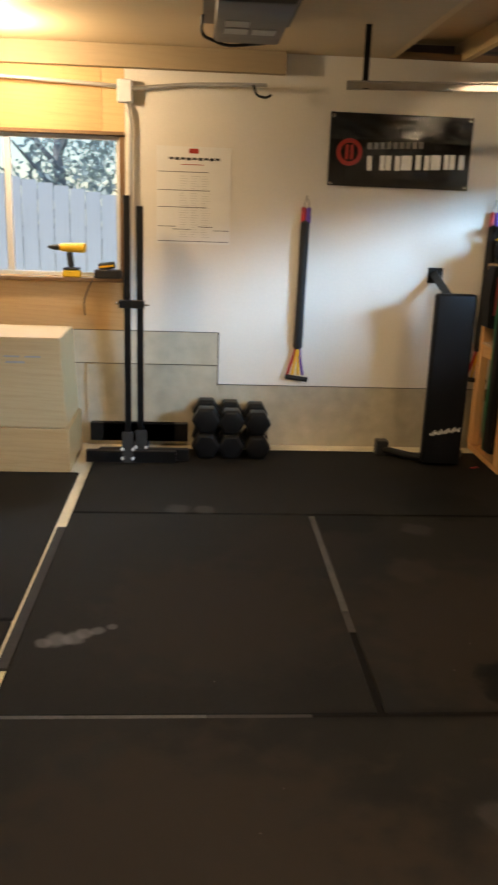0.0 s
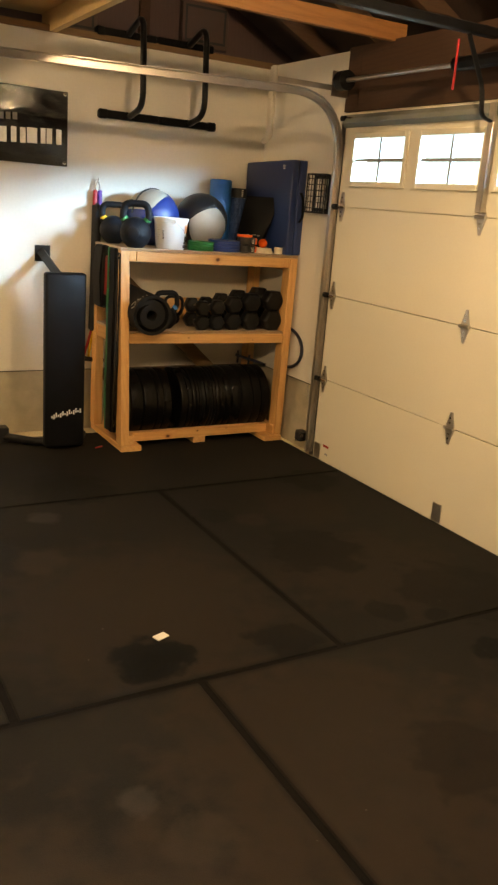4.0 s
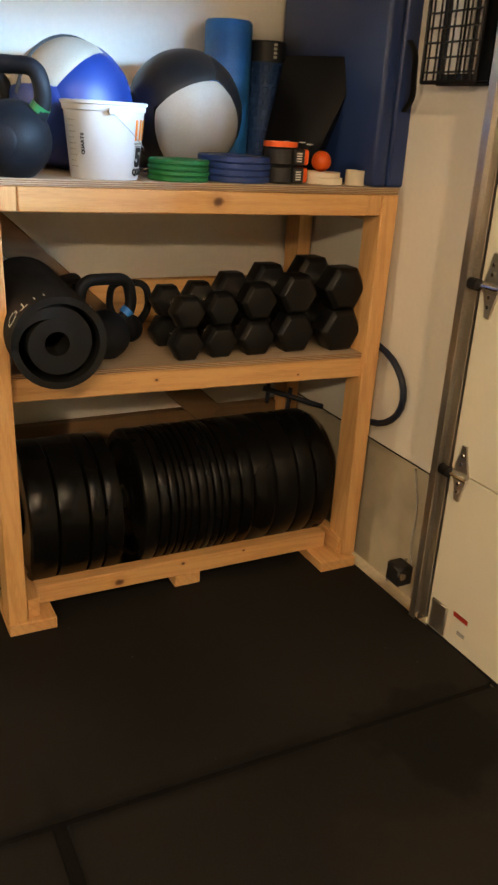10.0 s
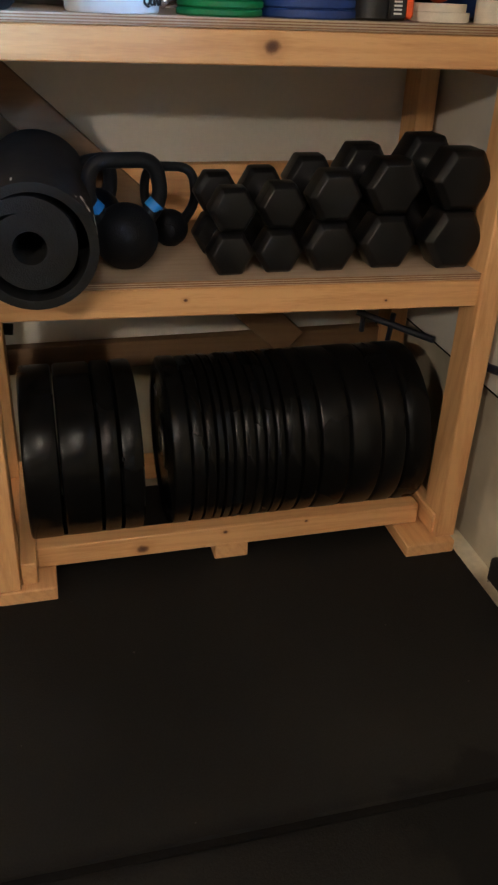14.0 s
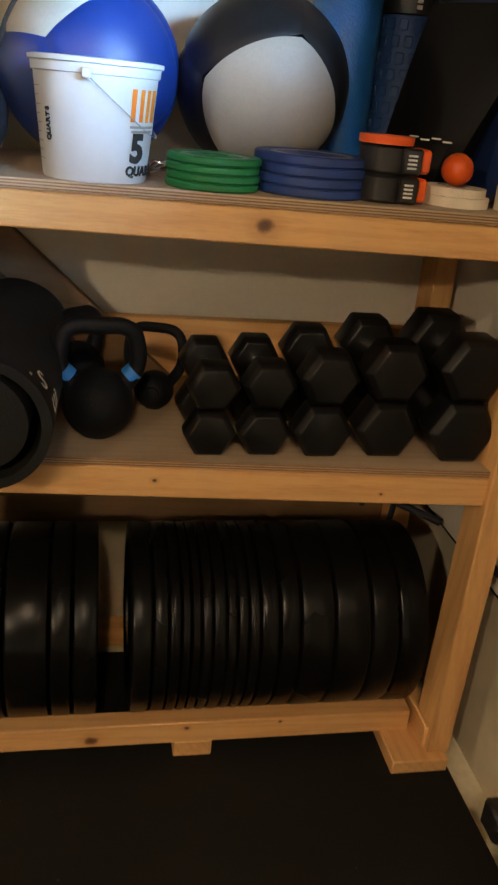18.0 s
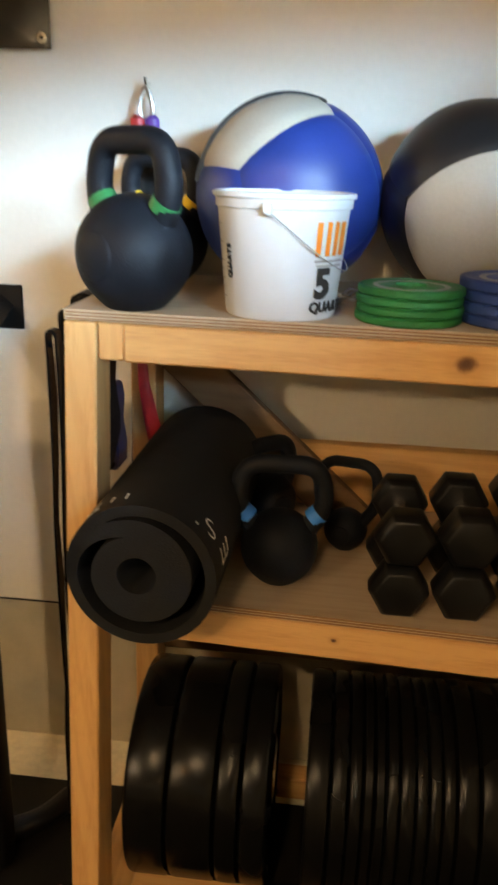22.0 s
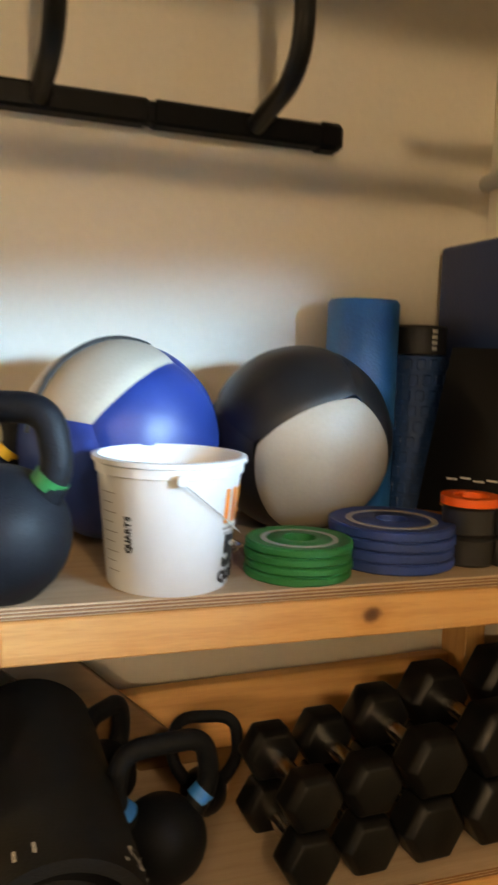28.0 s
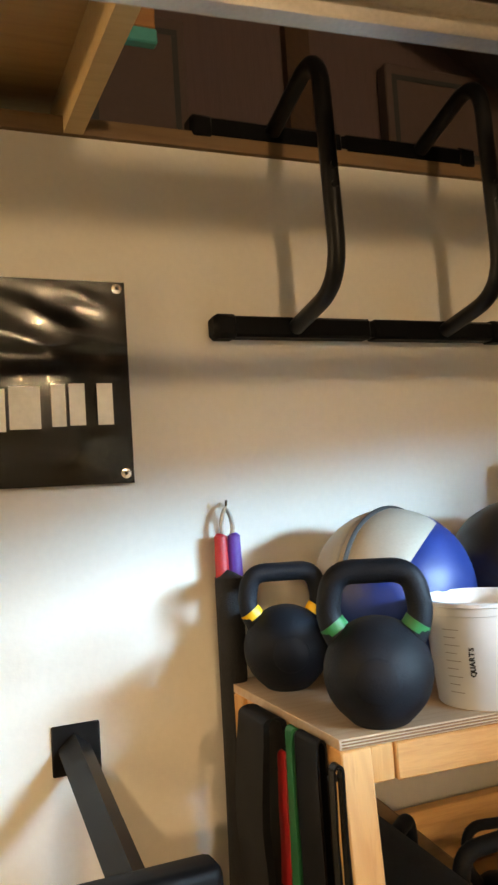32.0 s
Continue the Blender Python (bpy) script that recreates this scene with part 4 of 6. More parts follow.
for a, b in ((2.086, 2.170), (2.171, 2.264), (2.265, 2.312), (2.313, 2.368)):
    bumper_plate(a, b)
STACK = (2.436, 2.484, 2.518, 2.545, 2.567, 2.590, 2.614, 2.645, 2.669, 2.694, 2.720, 2.764, 2.812, 2.892, 2.977, 3.043, 3.115)
for k, (a, b) in enumerate(zip(STACK, STACK[1:])):
    bumper_plate(a, b, 0.224 if k not in (1, 4, 7) else 0.2225, 0.0)


# ---- hex dumbbells ----
def dumbbell(at, flat, head, length, label, group, turn=0.0):
    d = thing("hex_dumbbell", label, "dumbbell", at, group)
    d.rotation_euler = (0, 0, radians(turn))
    for s in (0, 1):
        bm = bmesh.new()
        y0 = 0 if s == 0 else length - head
        out, small = hexagon(flat, 0, flat / 2), [(x * 0.8, (z - flat / 2) * 0.8 + flat / 2) for x, z in hexagon(flat, 0, flat / 2)]
        rings = []
        for y, o in ((y0, small), (y0 + 0.014, out), (y0 + head - 0.014, out), (y0 + head, small)):
            rings.append([bm.verts.new((x, y, z)) for x, z in o])
        bm.faces.new(rings[0]), bm.faces.new(rings[-1][::-1])
        for a, b in zip(rings, rings[1:]):
            for i in range(6):
                j = (i + 1) % 6
                bm.faces.new((a[i], a[j], b[j], b[i]))
        es = [e for e in bm.edges]
        bmesh.ops.bevel(bm, geom=es, offset=0.0035, segments=2, affect="EDGES", profile=0.5)
        part("head", bm, HEX_RUBBER, d)
    bm = bmesh.new()
    z = flat / 2
    n = 9
    tube(bm, [(0, head - 0.005 + (length - 2 * head + 0.01) * k / n, z) for k in range(n + 1)], [0.0145 + 0.004 * math.sin(math.pi * k / n) for k in range(n + 1)], 14)
    part("handle", bm, STEEL, d, "knurled chrome handle")
    return d


COLS = ((2.576, 0.093, 0.064, 0.23), (2.687, 0.096, 0.068, 0.24), (2.807, 0.108, 0.076, 0.26), (2.945, 0.119, 0.085, 0.275), (3.100, 0.130, 0.096, 0.29))
for k, (x, fl, hd, ln) in enumerate(COLS):
    for lay in (0, 1):
        dumbbell((x + (0.004 if lay else 0), 4.998 + 0.004 * (k % 2) - (0.02 if k == 4 else 0) + 0.006 * lay, MID + (fl + 0.002) * lay), fl, hd, ln, "black rubber hex dumbbell with a chrome handle on the rack", "dumbbells on the rack")
for k, (x, fl) in enumerate(((0.175, 0.16), (0.335, 0.155), (0.505, 0.15))):
    for lay in (0, 1):
        dumbbell((x, 5.15 + 0.03 * lay, (fl + 0.001) * lay), fl, 0.12, 0.36, "heavy black rubber hex dumbbell stacked by the wall", "dumbbells by the wall")


# ---- kettlebells ----
def kettlebell(at, ball, height, grip, band, label, turn=0.0, thick=0.017, mat=IRON):
    """ball: radius of the body; grip: half the handle's width."""
    k = thing("kettlebell", label, "kettlebell", at, "kettlebells on the rack")
    k.rotation_euler = (0, 0, radians(turn))
    bm = bmesh.new()
    pr = [(0, 0), (ball * 0.46, 0), (ball * 0.52, 0.003)]
    c = ball * 0.92
    for i in range(1, 19):
        a = -math.pi / 2 + 0.58 + (math.pi - 0.58) * i / 18
        pr.append((max(0.0, ball * math.cos(a)) if i < 18 else 0.0, c + ball * math.sin(a)))
    lathe(bm, pr, 40)
    part("body", bm, mat, k)
    top = height - thick
    z0 = c + ball * 0.62
    low = min(ball * 0.56, grip)
    pts = rounded([(-low, 0, z0 - 0.02), (-grip + thick * 0.3, 0, z0 + 0.035), (-grip + thick, 0, top), (grip - thick, 0, top), (grip - thick * 0.3, 0, z0 + 0.035), (low, 0, z0 - 0.02)], 0.045, 7)
    bm = bmesh.new()
    n = len(pts)
    tube(bm, pts, [thick * (1.0 + 0.16 * abs(2 * i / (n - 1) - 1) ** 6) for i in range(n)], 16)
    grip_ = part("handle", bm, mat, k)
    if band:
        for s in (-1, 1):
            p0 = Vector((s * low, 0, z0 - 0.006))
            p1 = Vector((s * (grip - thick * 0.3), 0, z0 + 0.035))
            d = (p1 - p0)
            bm = bmesh.new()
            tube(bm, [p0 + d * 0.42, p0 + d * 0.76], thick * 1.16, 16)
            part("band", bm, band, grip_, "painted colour band")
    if band is SKY_TAPE:
        return k
    # cast round face on the front
    bm = bmesh.new()
    dome = [(r_, math.sqrt(1 - r_ * r_) * ball + 0.0016) for r_ in (0.0, 0.14, 0.26, 0.36, 0.40)]
    lathe(bm, [(a * ball, b) for a, b in dome] + [(ball * 0.435, math.sqrt(1 - 0.435 ** 2) * ball - 0.002)], 32, pose(0, 0, c, 90, 0, 0))
    part("cast_face", bm, mat, k)
    return k


GREEN_P = material("green_paint", (0.014, 0.17, 0.05), 0.45, 0, 0.1, 20, 0.1, 120)
kettlebell((2.108, 5.06, TOP), 0.095, 0.281, 0.089, GREEN_P, "large dark iron kettlebell with green handle bands", -32, 0.0215)
kettlebell((2.085, 5.385, TOP), 0.089, 0.258, 0.085, YELLOW, "dark iron kettlebell with yellow handle bands", -18, 0.0195)
kettlebell((2.360, 5.118, MID), 0.072, 0.245, 0.087, SKY_TAPE, "black kettlebell with blue handle bands on the middle shelf", 4)
kettlebell((2.315, 5.36, MID), 0.062, 0.20, 0.062, None, "black kettlebell behind another on the middle shelf", 40)
kettlebell((2.484, 5.275, MID), 0.044, 0.195, 0.066, None, "small black kettlebell with a wide handle", -14, 0.011)


# ---- balls ----
def medicine_ball(at, radius, turn, colours, label, bulge=0.0):
    """Six sewn panels, each a piece of a rounded cube."""
    b = thing("medicine_ball", label, "medicine ball", at)
    n = 20
    faces = [((1, 0, 0), (0, 1, 0)), ((-1, 0, 0), (0, 0, 1)), ((0, 1, 0), (0, 0, 1)), ((0, -1, 0), (1, 0, 0)), ((0, 0, 1), (1, 0, 0)), ((0, 0, -1), (0, 1, 0))]
    for k, ((nm, up), mat) in enumerate(zip(faces, colours)):
        full = bulge if k == 0 else 0.0
        nv, uv = Vector(nm), Vector(up)
        wv = nv.cross(uv)
        bm = bmesh.new()
        g = []
        for i in range(n + 1):
            for j in range(n + 1):
                u, w = (math.tan(radians(45) * (2 * q / n - 1)) for q in (i, j))
                seam = max(abs(u), abs(w))
                r = radius * (1 - 0.018 * max(0.0, (seam - 0.86) / 0.14) ** 2)
                if full:
                    r = radius * (1.004 - 0.010 * max(0.0, (seam - 0.9) / 0.1) ** 2)
                    u, w = u * (1 + full * (1 - w * w)) * (1 - 0.10 * u * u * w * w), w * (1 + full * (1 - u * u)) * (1 - 0.10 * u * u * w * w)
                d = (nv + uv * u + wv * w).normalized()
                wob = 1 + 0.007 * noise.noise(d * 3 + Vector(at)) + 0.0022 * noise.noise(d * 9 + Vector(at)) * (0.4 + seam)
                g.append(bm.verts.new(turn @ (d * r * wob)))
        for i in range(n):
            for j in range(n):
                q = i * (n + 1) + j
                bm.faces.new((g[q], g[q + 1], g[q + n + 2], g[q + n + 1]))
        part("panel", bm, mat, b)
    return b


def axes(a, b, c):
    return Matrix((a, b, c)).transposed()


v1, v2 = Vector((-0.085, -0.16, 0.045)).normalized(), Vector((0.077, -0.064, 0.137)).normalized()
e1, mid = (v2 - v1).normalized(), (v1 + v2).normalized()
s = e1.cross(mid).normalized()
n1, n2 = (mid + s).normalized(), (mid - s).normalized()
if n1.z < n2.z:
    n1, n2 = n2, n1
turn = axes(n1, n2, n1.cross(n2))
blue_ball = medicine_ball((2.335, 5.355, TOP + 0.176), 0.177, turn, (BALL_GREY, BALL_BLUE, BALL_BLUE, BALL_GREY, BALL_BLUE, BALL_BLUE), "blue and grey vinyl medicine ball beside a bucket")
arc = [Vector(v).normalized() for v in ((-0.93, -0.36, 0.12), (-0.821, -0.344, 0.456), (-0.619, -0.253, 0.744), (-0.318, -0.136, 0.938), (0.06, 0.02, 1.0), (0.4, 0.15, 0.9))]
line = [a.slerp(b, k / 5) for a, b in zip(arc, arc[1:]) for k in range(5)]
part("seam", tube(bmesh.new(), [d * 0.1768 for d in line], 0.0075, 6, 0.45), INK, blue_ball, "dark stitched seam")
for k in range(8):
    d = (arc[1].slerp(arc[3], k / 7) + Vector((-0.14, 0.10, -0.05)) + 0.02 * Vector((k % 2, 0, 0))).normalized()
    part("printing", block(-0.003, 0.003, -0.010, 0.010, 0.0, 0.0012, 0, Matrix.Translation(d * 0.1768) @ d.to_track_quat("Z", "Y").to_matrix().to_4x4()), GREY_INK, blue_ball, smooth=False)
f = Vector((-0.02, -0.94, -0.335)).normalized()
e = Vector((2.03, -0.4, 0.99))
e = (e - f * e.dot(f)).normalized()
turn = axes(f, e, f.cross(e))
medicine_ball((2.683, 5.345, TOP + 0.176), 0.177, turn, (BALL_GREY, BALL_BLACK, BALL_BLACK, BALL_BLACK, BALL_BLACK, BALL_BLACK), "black and grey vinyl medicine ball leaning on the wall", 0.05)

# ---- bucket ----
bucket = thing("bucket", "white plastic measuring bucket with printed scale", "bucket", (2.347, 5.076, TOP))
bm = bmesh.new()
lathe(bm, [(0, 0), (0.086, 0), (0.089, 0.004), (0.1045, 0.166), (0.108, 0.1675), (0.109, 0.181), (0.1135, 0.183), (0.1135, 0.1895), (0.105, 0.191), (0.102, 0.186), (0.086, 0.006), (0, 0.004)], 48)
shell = part("shell", bm, PLASTIC_WHITE, bucket)
bm = bmesh.new()
pts = []
for k in range(33):
    a, z = radians(-8 + 180 * k / 32), 0.166 - 0.092 * math.sin(math.pi * k / 32)
    r = 0.0935 + z * 0.0955 + 0.004
    pts.append((r * math.sin(a), -r * math.cos(a), z))
tube(bm, pts, 0.0010, 6)
part("wire_handle", bm, GREY_INK, bucket)
for (ex, ey, ez), spin in ((pts[0], -8), (pts[-1], 172)):
    part("ear", block(-0.007, 0.007, -0.005, 0.004, -0.010, 0.006, 0.002, pose(ex, ey, ez + 0.004, 0, 0, spin)), PLASTIC_WHITE, bucket)


def on_bucket(angle, z, size, text, mat, turned=0):
    r = 0.0895 + (z - 0.004) * 0.0955 + 0.0012
    m = pose(0, 0, 0, 0, 0, angle) @ pose(0, -r - 0.0008, z, 90 + 5.4, 0, 0) @ pose(0, 0, 0, 0, 0, turned)
    return letters("printing", text, size, mat, shell, m, 0.0006, 0.045)


def bent_bar(parent, angle0, angle1, z0, z1, mat, name="printing"):
    bm = bmesh.new()
    n = 8
    rows = []
    for z in (z0, z1):
        r = 0.0895 + (z - 0.004) * 0.0955 + 0.001
        rows.append([bm.verts.new((r * math.sin(radians(a)), -r * math.cos(radians(a)), z)) for a in (angle0 + (angle1 - angle0) * k / n for k in range(n + 1))])
    for k in range(n):
        bm.faces.new((rows[0][k], rows[0][k + 1], rows[1][k + 1], rows[1][k]))
    return part(name, bm, mat, parent)


for a0, a1 in ((34, 39.5), (44.5, 50), (54, 59.5), (63, 72)):
    bent_bar(shell, a0, a1, 0.1, 0.15, ORANGE_PRINT)
for a0, a1, z in ((34, 73, 0.090), (36, 71, 0.083)):
    bent_bar(shell, a0, a1, z, z + 0.004, GREY_INK)
on_bucket(45, 0.056, 0.062, "5", INK)
for k, ch in enumerate("QUARTS"):
    on_bucket(38 + 9.8 * k, 0.021, 0.0215, ch, INK)
for k, ch in enumerate("QUARTS"):
    on_bucket(-50, 0.066 + 0.0088 * k, 0.0125, ch, INK, 90)
for k in range(9):
    bent_bar(shell, -80, -66 if k % 2 else -62, 0.03 + 0.014 * k, 0.0315 + 0.014 * k, GREY_INK)


# ---- small plates ----
def small_plate(at, radius, h, mat, label, group):
    p = thing("change_plate", label, "weight plate", at, group)
    bm = bmesh.new()
    lathe(bm, [(0.026, 0.001), (radius - 0.003, 0.0), (radius, 0.003), (radius, h - 0.003), (radius - 0.003, h), (radius - 0.012, h), (radius - 0.016, h - 0.002), (0.045, h - 0.002), (0.042, h), (0.026, h)], 44, closed=True)
    disc = part("disc", bm, mat, p)
    bm = bmesh.new()
    lathe(bm, [(radius * 0.62, h - 0.0018), (radius * 0.72, h - 0.0018), (radius * 0.72, h - 0.0012), (radius * 0.62, h - 0.0012)], 44, closed=True)
    part("printing", bm, GREY_INK, disc)


for k in range(4):
    small_plate((2.553 + 0.002 * (k % 2), 5.062, TOP + 0.0142 * k), 0.0845, 0.0137, GREEN_RUBBER, "green rubber change plate in a stack", "green change plates")
for k in range(4):
    small_plate((2.741 - 0.002 * (k % 2), 5.092, TOP + 0.0178 * k), 0.106, 0.0173, BLUE_RUBBER, "blue rubber change plate in a stack", "blue change plates")

# ---- rollers, wedge, folding mat ----
fr = thing("foam_roller", "bright blue foam roller standing on end", "foam roller", (2.873, 5.455, TOP))
bm = bmesh.new()
lathe(bm, [(0, 0.004), (0.068, 0.0), (0.075, 0.008), (0.075, 0.443), (0.069, 0.452), (0.03, 0.45), (0, 0.449)], 40)
part("roll", bm, FOAM_BLUE, fr)
bm = bmesh.new()
lathe(bm, [(0.0, 0.4505), (0.026, 0.4515), (0.028, 0.4535), (0.024, 0.4545), (0.0, 0.452)], 28)
part("core", bm, NAVY_FOAM, fr)
nr = thing("textured_roller", "navy textured massage roller with a black cap", "foam roller", (3.012, 5.455, TOP))
bm = bmesh.new()
lathe(bm, [(0, 0.0), (0.062, 0.0), (0.062, 0.34), (0.05, 0.342), (0, 0.342)], 28)
nroll = part("roll", bm, NAVY_FOAM, nr)
for i in range(10):
    for j in range(14):
        a = 2 * math.pi * (j + 0.5 * (i % 2)) / 14
        if math.sin(a) > 0.3:
            continue
        part("pad", block(-0.010, 0.010, -0.003, 0.004, -0.012, 0.012, 0.003, pose(0, 0, 0.025 + 0.033 * i) @ Matrix.Rotation(a, 4, "Z") @ pose(0.0635, 0, 0, 0, 0, 90)), NAVY_FOAM, nroll)
bm = bmesh.new()
lathe(bm, [(0.05, 0.343), (0.06, 0.343), (0.06, 0.40), (0.055, 0.404), (0.045, 0.403), (0.045, 0.35)], 28)
ncap = part("cap", bm, PLASTIC_BLACK, nr, "black cap with white printing")
for k in range(4):
    part("printing", block(-0.006, 0.006, -0.0618, -0.0605, 0.352 + 0.012 * k, 0.36 + 0.012 * k, 0), WHITE_INK, ncap, smooth=False)

wedge = thing("exercise_wedge", "black curved foam exercise wedge leaning on a mat", "exercise wedge", (3.03, 5.20, TOP))
wedge.rotation_euler = (0, 0, radians(-54))
bm = bmesh.new()
n = 12
rows = []
for i in range(n + 1):
    k = i / n
    z = 0.36 * k
    y = -0.01 + 0.085 * k ** 1.4
    w0, w1 = -0.15 + 0.03 * k, 0.02 + 0.125 * k
    th = 0.02 + 0.03 * (1 - k)
    rows.append([bm.verts.new((x, yy, z)) for x, yy in ((w0, y), (w0 * 0.4, y - 0.022), (w1 * 0.5, y - 0.022), (w1, y), (w1, y + th), (w0, y + th))])
for a, b in zip(rows, rows[1:]):
    for i in range(6):
        j = (i + 1) % 6
        bm.faces.new((a[i], a[j], b[j], b[i]))
bm.faces.new(rows[0][::-1]), bm.faces.new(rows[-1])
part("pad", bm, BLACK_VINYL, wedge)
for k in range(5):
    part("printing", block(-0.08 + 0.026 * k, -0.060 + 0.026 * k, -0.0338, -0.0312, 0.105 + 0.004 * (k % 2), 0.108 + 0.004 * (k % 2), 0), WHITE_INK, wedge, smooth=False)

fm = thing("folding_mat", "navy blue vinyl folding exercise mat standing upright", "exercise mat", (3.11, 4.96, TOP))
for k, (a, b) in enumerate(((0.0, 0.05), (0.053, 0.118))):
    bm = bmesh.new()
    box(bm, a, b, 0, 0.575, 0.0, 0.605, 0.012, seg=3)
    for v in bm.verts:
        v.co.x += 0.026 * (1 - v.co.y / 0.575)
        v.co.z *= 1 - 0.035 * v.co.y / 0.575
    part("panel", bm, BLUE_VINYL, fm)
for z0, w in ((0.545, 0.03), (0.555, 0.045), (0.565, 0.06)):
    part("printing", block(0.0205, 0.0225, 0.09, 0.09 + w, z0, z0 + 0.005, 0), WHITE_INK, fm, smooth=False)

bm = bmesh.new()
tube(bm, rounded([(0.100, -0.004, 0.40), (0.104, -0.03, 0.37), (0.110, -0.034, 0.25), (0.106, -0.004, 0.215)], 0.03), 0.013, 8, 0.35)
part("carry_handle", bm, BLACK_VINYL, fm, "black webbing carry handle")

# ---- collars, ball, tapes, bits ----
for k in (0, 1):
    c = thing("barbell_collar", "black plastic barbell collar with an orange lever", "barbell collar", (2.862, 5.045, TOP + 0.05 * k), "barbell collars")
    bm = bmesh.new()
    lathe(bm, [(0.024, 0.0), (0.041, 0.0), (0.046, 0.005), (0.046, 0.044), (0.041, 0.049), (0.024, 0.049)], 28, closed=True)
    body = part("ring", bm, PLASTIC_BLACK, c)
    jaw = part("jaw", block(0.02, 0.056, -0.05, 0.01, 0.002, 0.047, 0.004), PLASTIC_BLACK, c)
    for j in range(4):
        part("printing", block(0.028, 0.045, -0.0512, -0.0502, 0.012 + 0.007 * j, 0.0155 + 0.007 * j, 0), WHITE_INK, jaw, smooth=False)
    part("lever", block(0.057, 0.078, -0.036, 0.03, 0.004, 0.046, 0.005), ORANGE, c, "orange lever")
bm = bmesh.new()
lathe(bm, [(0.03, 0.0), (0.05, 0.0), (0.05, 0.014), (0.03, 0.014)], 28, closed=True)
cc = thing("collar_ring", "orange plastic ring lying on the collars", "ring", (2.862, 5.045, TOP + 0.10))
part("ring", bm, ORANGE, cc)
lb = thing("massage_ball", "small orange rubber massage ball", "ball", (3.017, 5.068, TOP + 0.0335 + 0.030))
bm = bmesh.new()
bmesh.ops.create_icosphere(bm, subdivisions=3, radius=0.030)
part("ball", bm, ORANGE, lb)
for x, y, r, h, z in ((3.022, 5.065, 0.062, 0.018, 0), (3.017, 5.068, 0.06, 0.015, 0.0185), (3.118, 5.03, 0.030, 0.043, 0)):
    tp = thing("tape_roll", "roll of cream cloth athletic tape", "tape roll", (x, y, TOP + z), "tape rolls")
    bm = bmesh.new()
    lathe(bm, [(r * 0.54, 0), (r, 0.0), (r, h), (r * 0.54, h)], 32, closed=True)
    part("roll", bm, TAPE, tp)
st = thing("leather_strap", "tan and orange strap coiled behind the plates", "strap", (2.86, 5.17, TOP))
bm = bmesh.new()
tube(bm, [(0.055 * math.cos(a), 0.04 * math.sin(a), 0.02 + 0.004 * a) for a in (k * 0.45 for k in range(30))], 0.010, 8, 0.4)
part("strap", bm, material("tan_leather", (0.42, 0.16, 0.05), 0.6), st)
wr = thing("steel_wire", "loose loop of steel cable behind the bucket", "cable", (2.462, 5.19, TOP))
bm = bmesh.new()
tube(bm, [(0.05 * math.cos(a), 0.045 * math.sin(a), 0.006 + 0.004 * (k % 5)) for k, a in ((k, k * 0.4) for k in range(44))], 0.003, 6)
part("cable", bm, STEEL, wr)

# ---- rolled mat on the middle shelf ----
rm = thing("rolled_mat", "thick black foam mat rolled up on the middle shelf", "exercise mat", (2.16, 4.86, MID + 0.1185))
rm.rotation_euler = (radians(1.4), 0, radians(-2))
bm = bmesh.new()
n, turns, th = 200, 3.35, 0.0300
inner, outer = [], []
for i in range(n + 1):
    u = turns * i / n
    a = radians(60) + 2 * math.pi * u
    if u < 2.1:
        r1, r0 = 0.032 + th * u + 0.002, 0.032 + th * max(0.0, u - 1)
    else:
        q = min(1.0, (u - 2.1) / 0.25)
        q = q * q * (3 - 2 * q)
        r1 = 0.097 + 0.025 * q
        r0 = r1 - 0.030 + 0.012 * q
    off = -0.0065 * (1.0 if u < 2.1 else 1 - q)
    inner.append((r0 * math.cos(a) + off, r0 * math.sin(a)))
    outer.append((r1 * math.cos(a) + off, r1 * math.sin(a)))
L = 0.52
grid_v = []
for y in (0.0, L):
    grid_v.append(([bm.verts.new((x, y, z)) for x, z in inner], [bm.verts.new((x, y, z)) for x, z in outer]))
for i in range(n):
    (a0, b0), (a1, b1) = grid_v
    bm.faces.new((a0[i], a0[i + 1], b0[i + 1], b0[i]))
    bm.faces.new((a1[i + 1], a1[i], b1[i], b1[i + 1]))
    bm.faces.new((b0[i], b0[i + 1], b1[i + 1], b1[i]))
    bm.faces.new((a0[i + 1], a0[i], a1[i], a1[i + 1]))
for i in (0, n):
    (a0, b0), (a1, b1) = grid_v
    bm.faces.new((a0[i], b0[i], b1[i], a1[i]) if i == 0 else (b0[i], a0[i], a1[i], b1[i]))
rsheet = part("sheet", bm, FOAM_BLACK, rm)
def mat_mark(angle, y0, w, h):
    """A printed stroke on the roll: turned round its axis, w along it and h across."""
    m = Matrix.Rotation(radians(angle), 4, "Y") @ pose(0, y0, 0.1214)
    part("printing", block(-h / 2, h / 2, 0, w, -0.002, 0.0009, 0, m), WHITE_INK, rsheet, smooth=False)


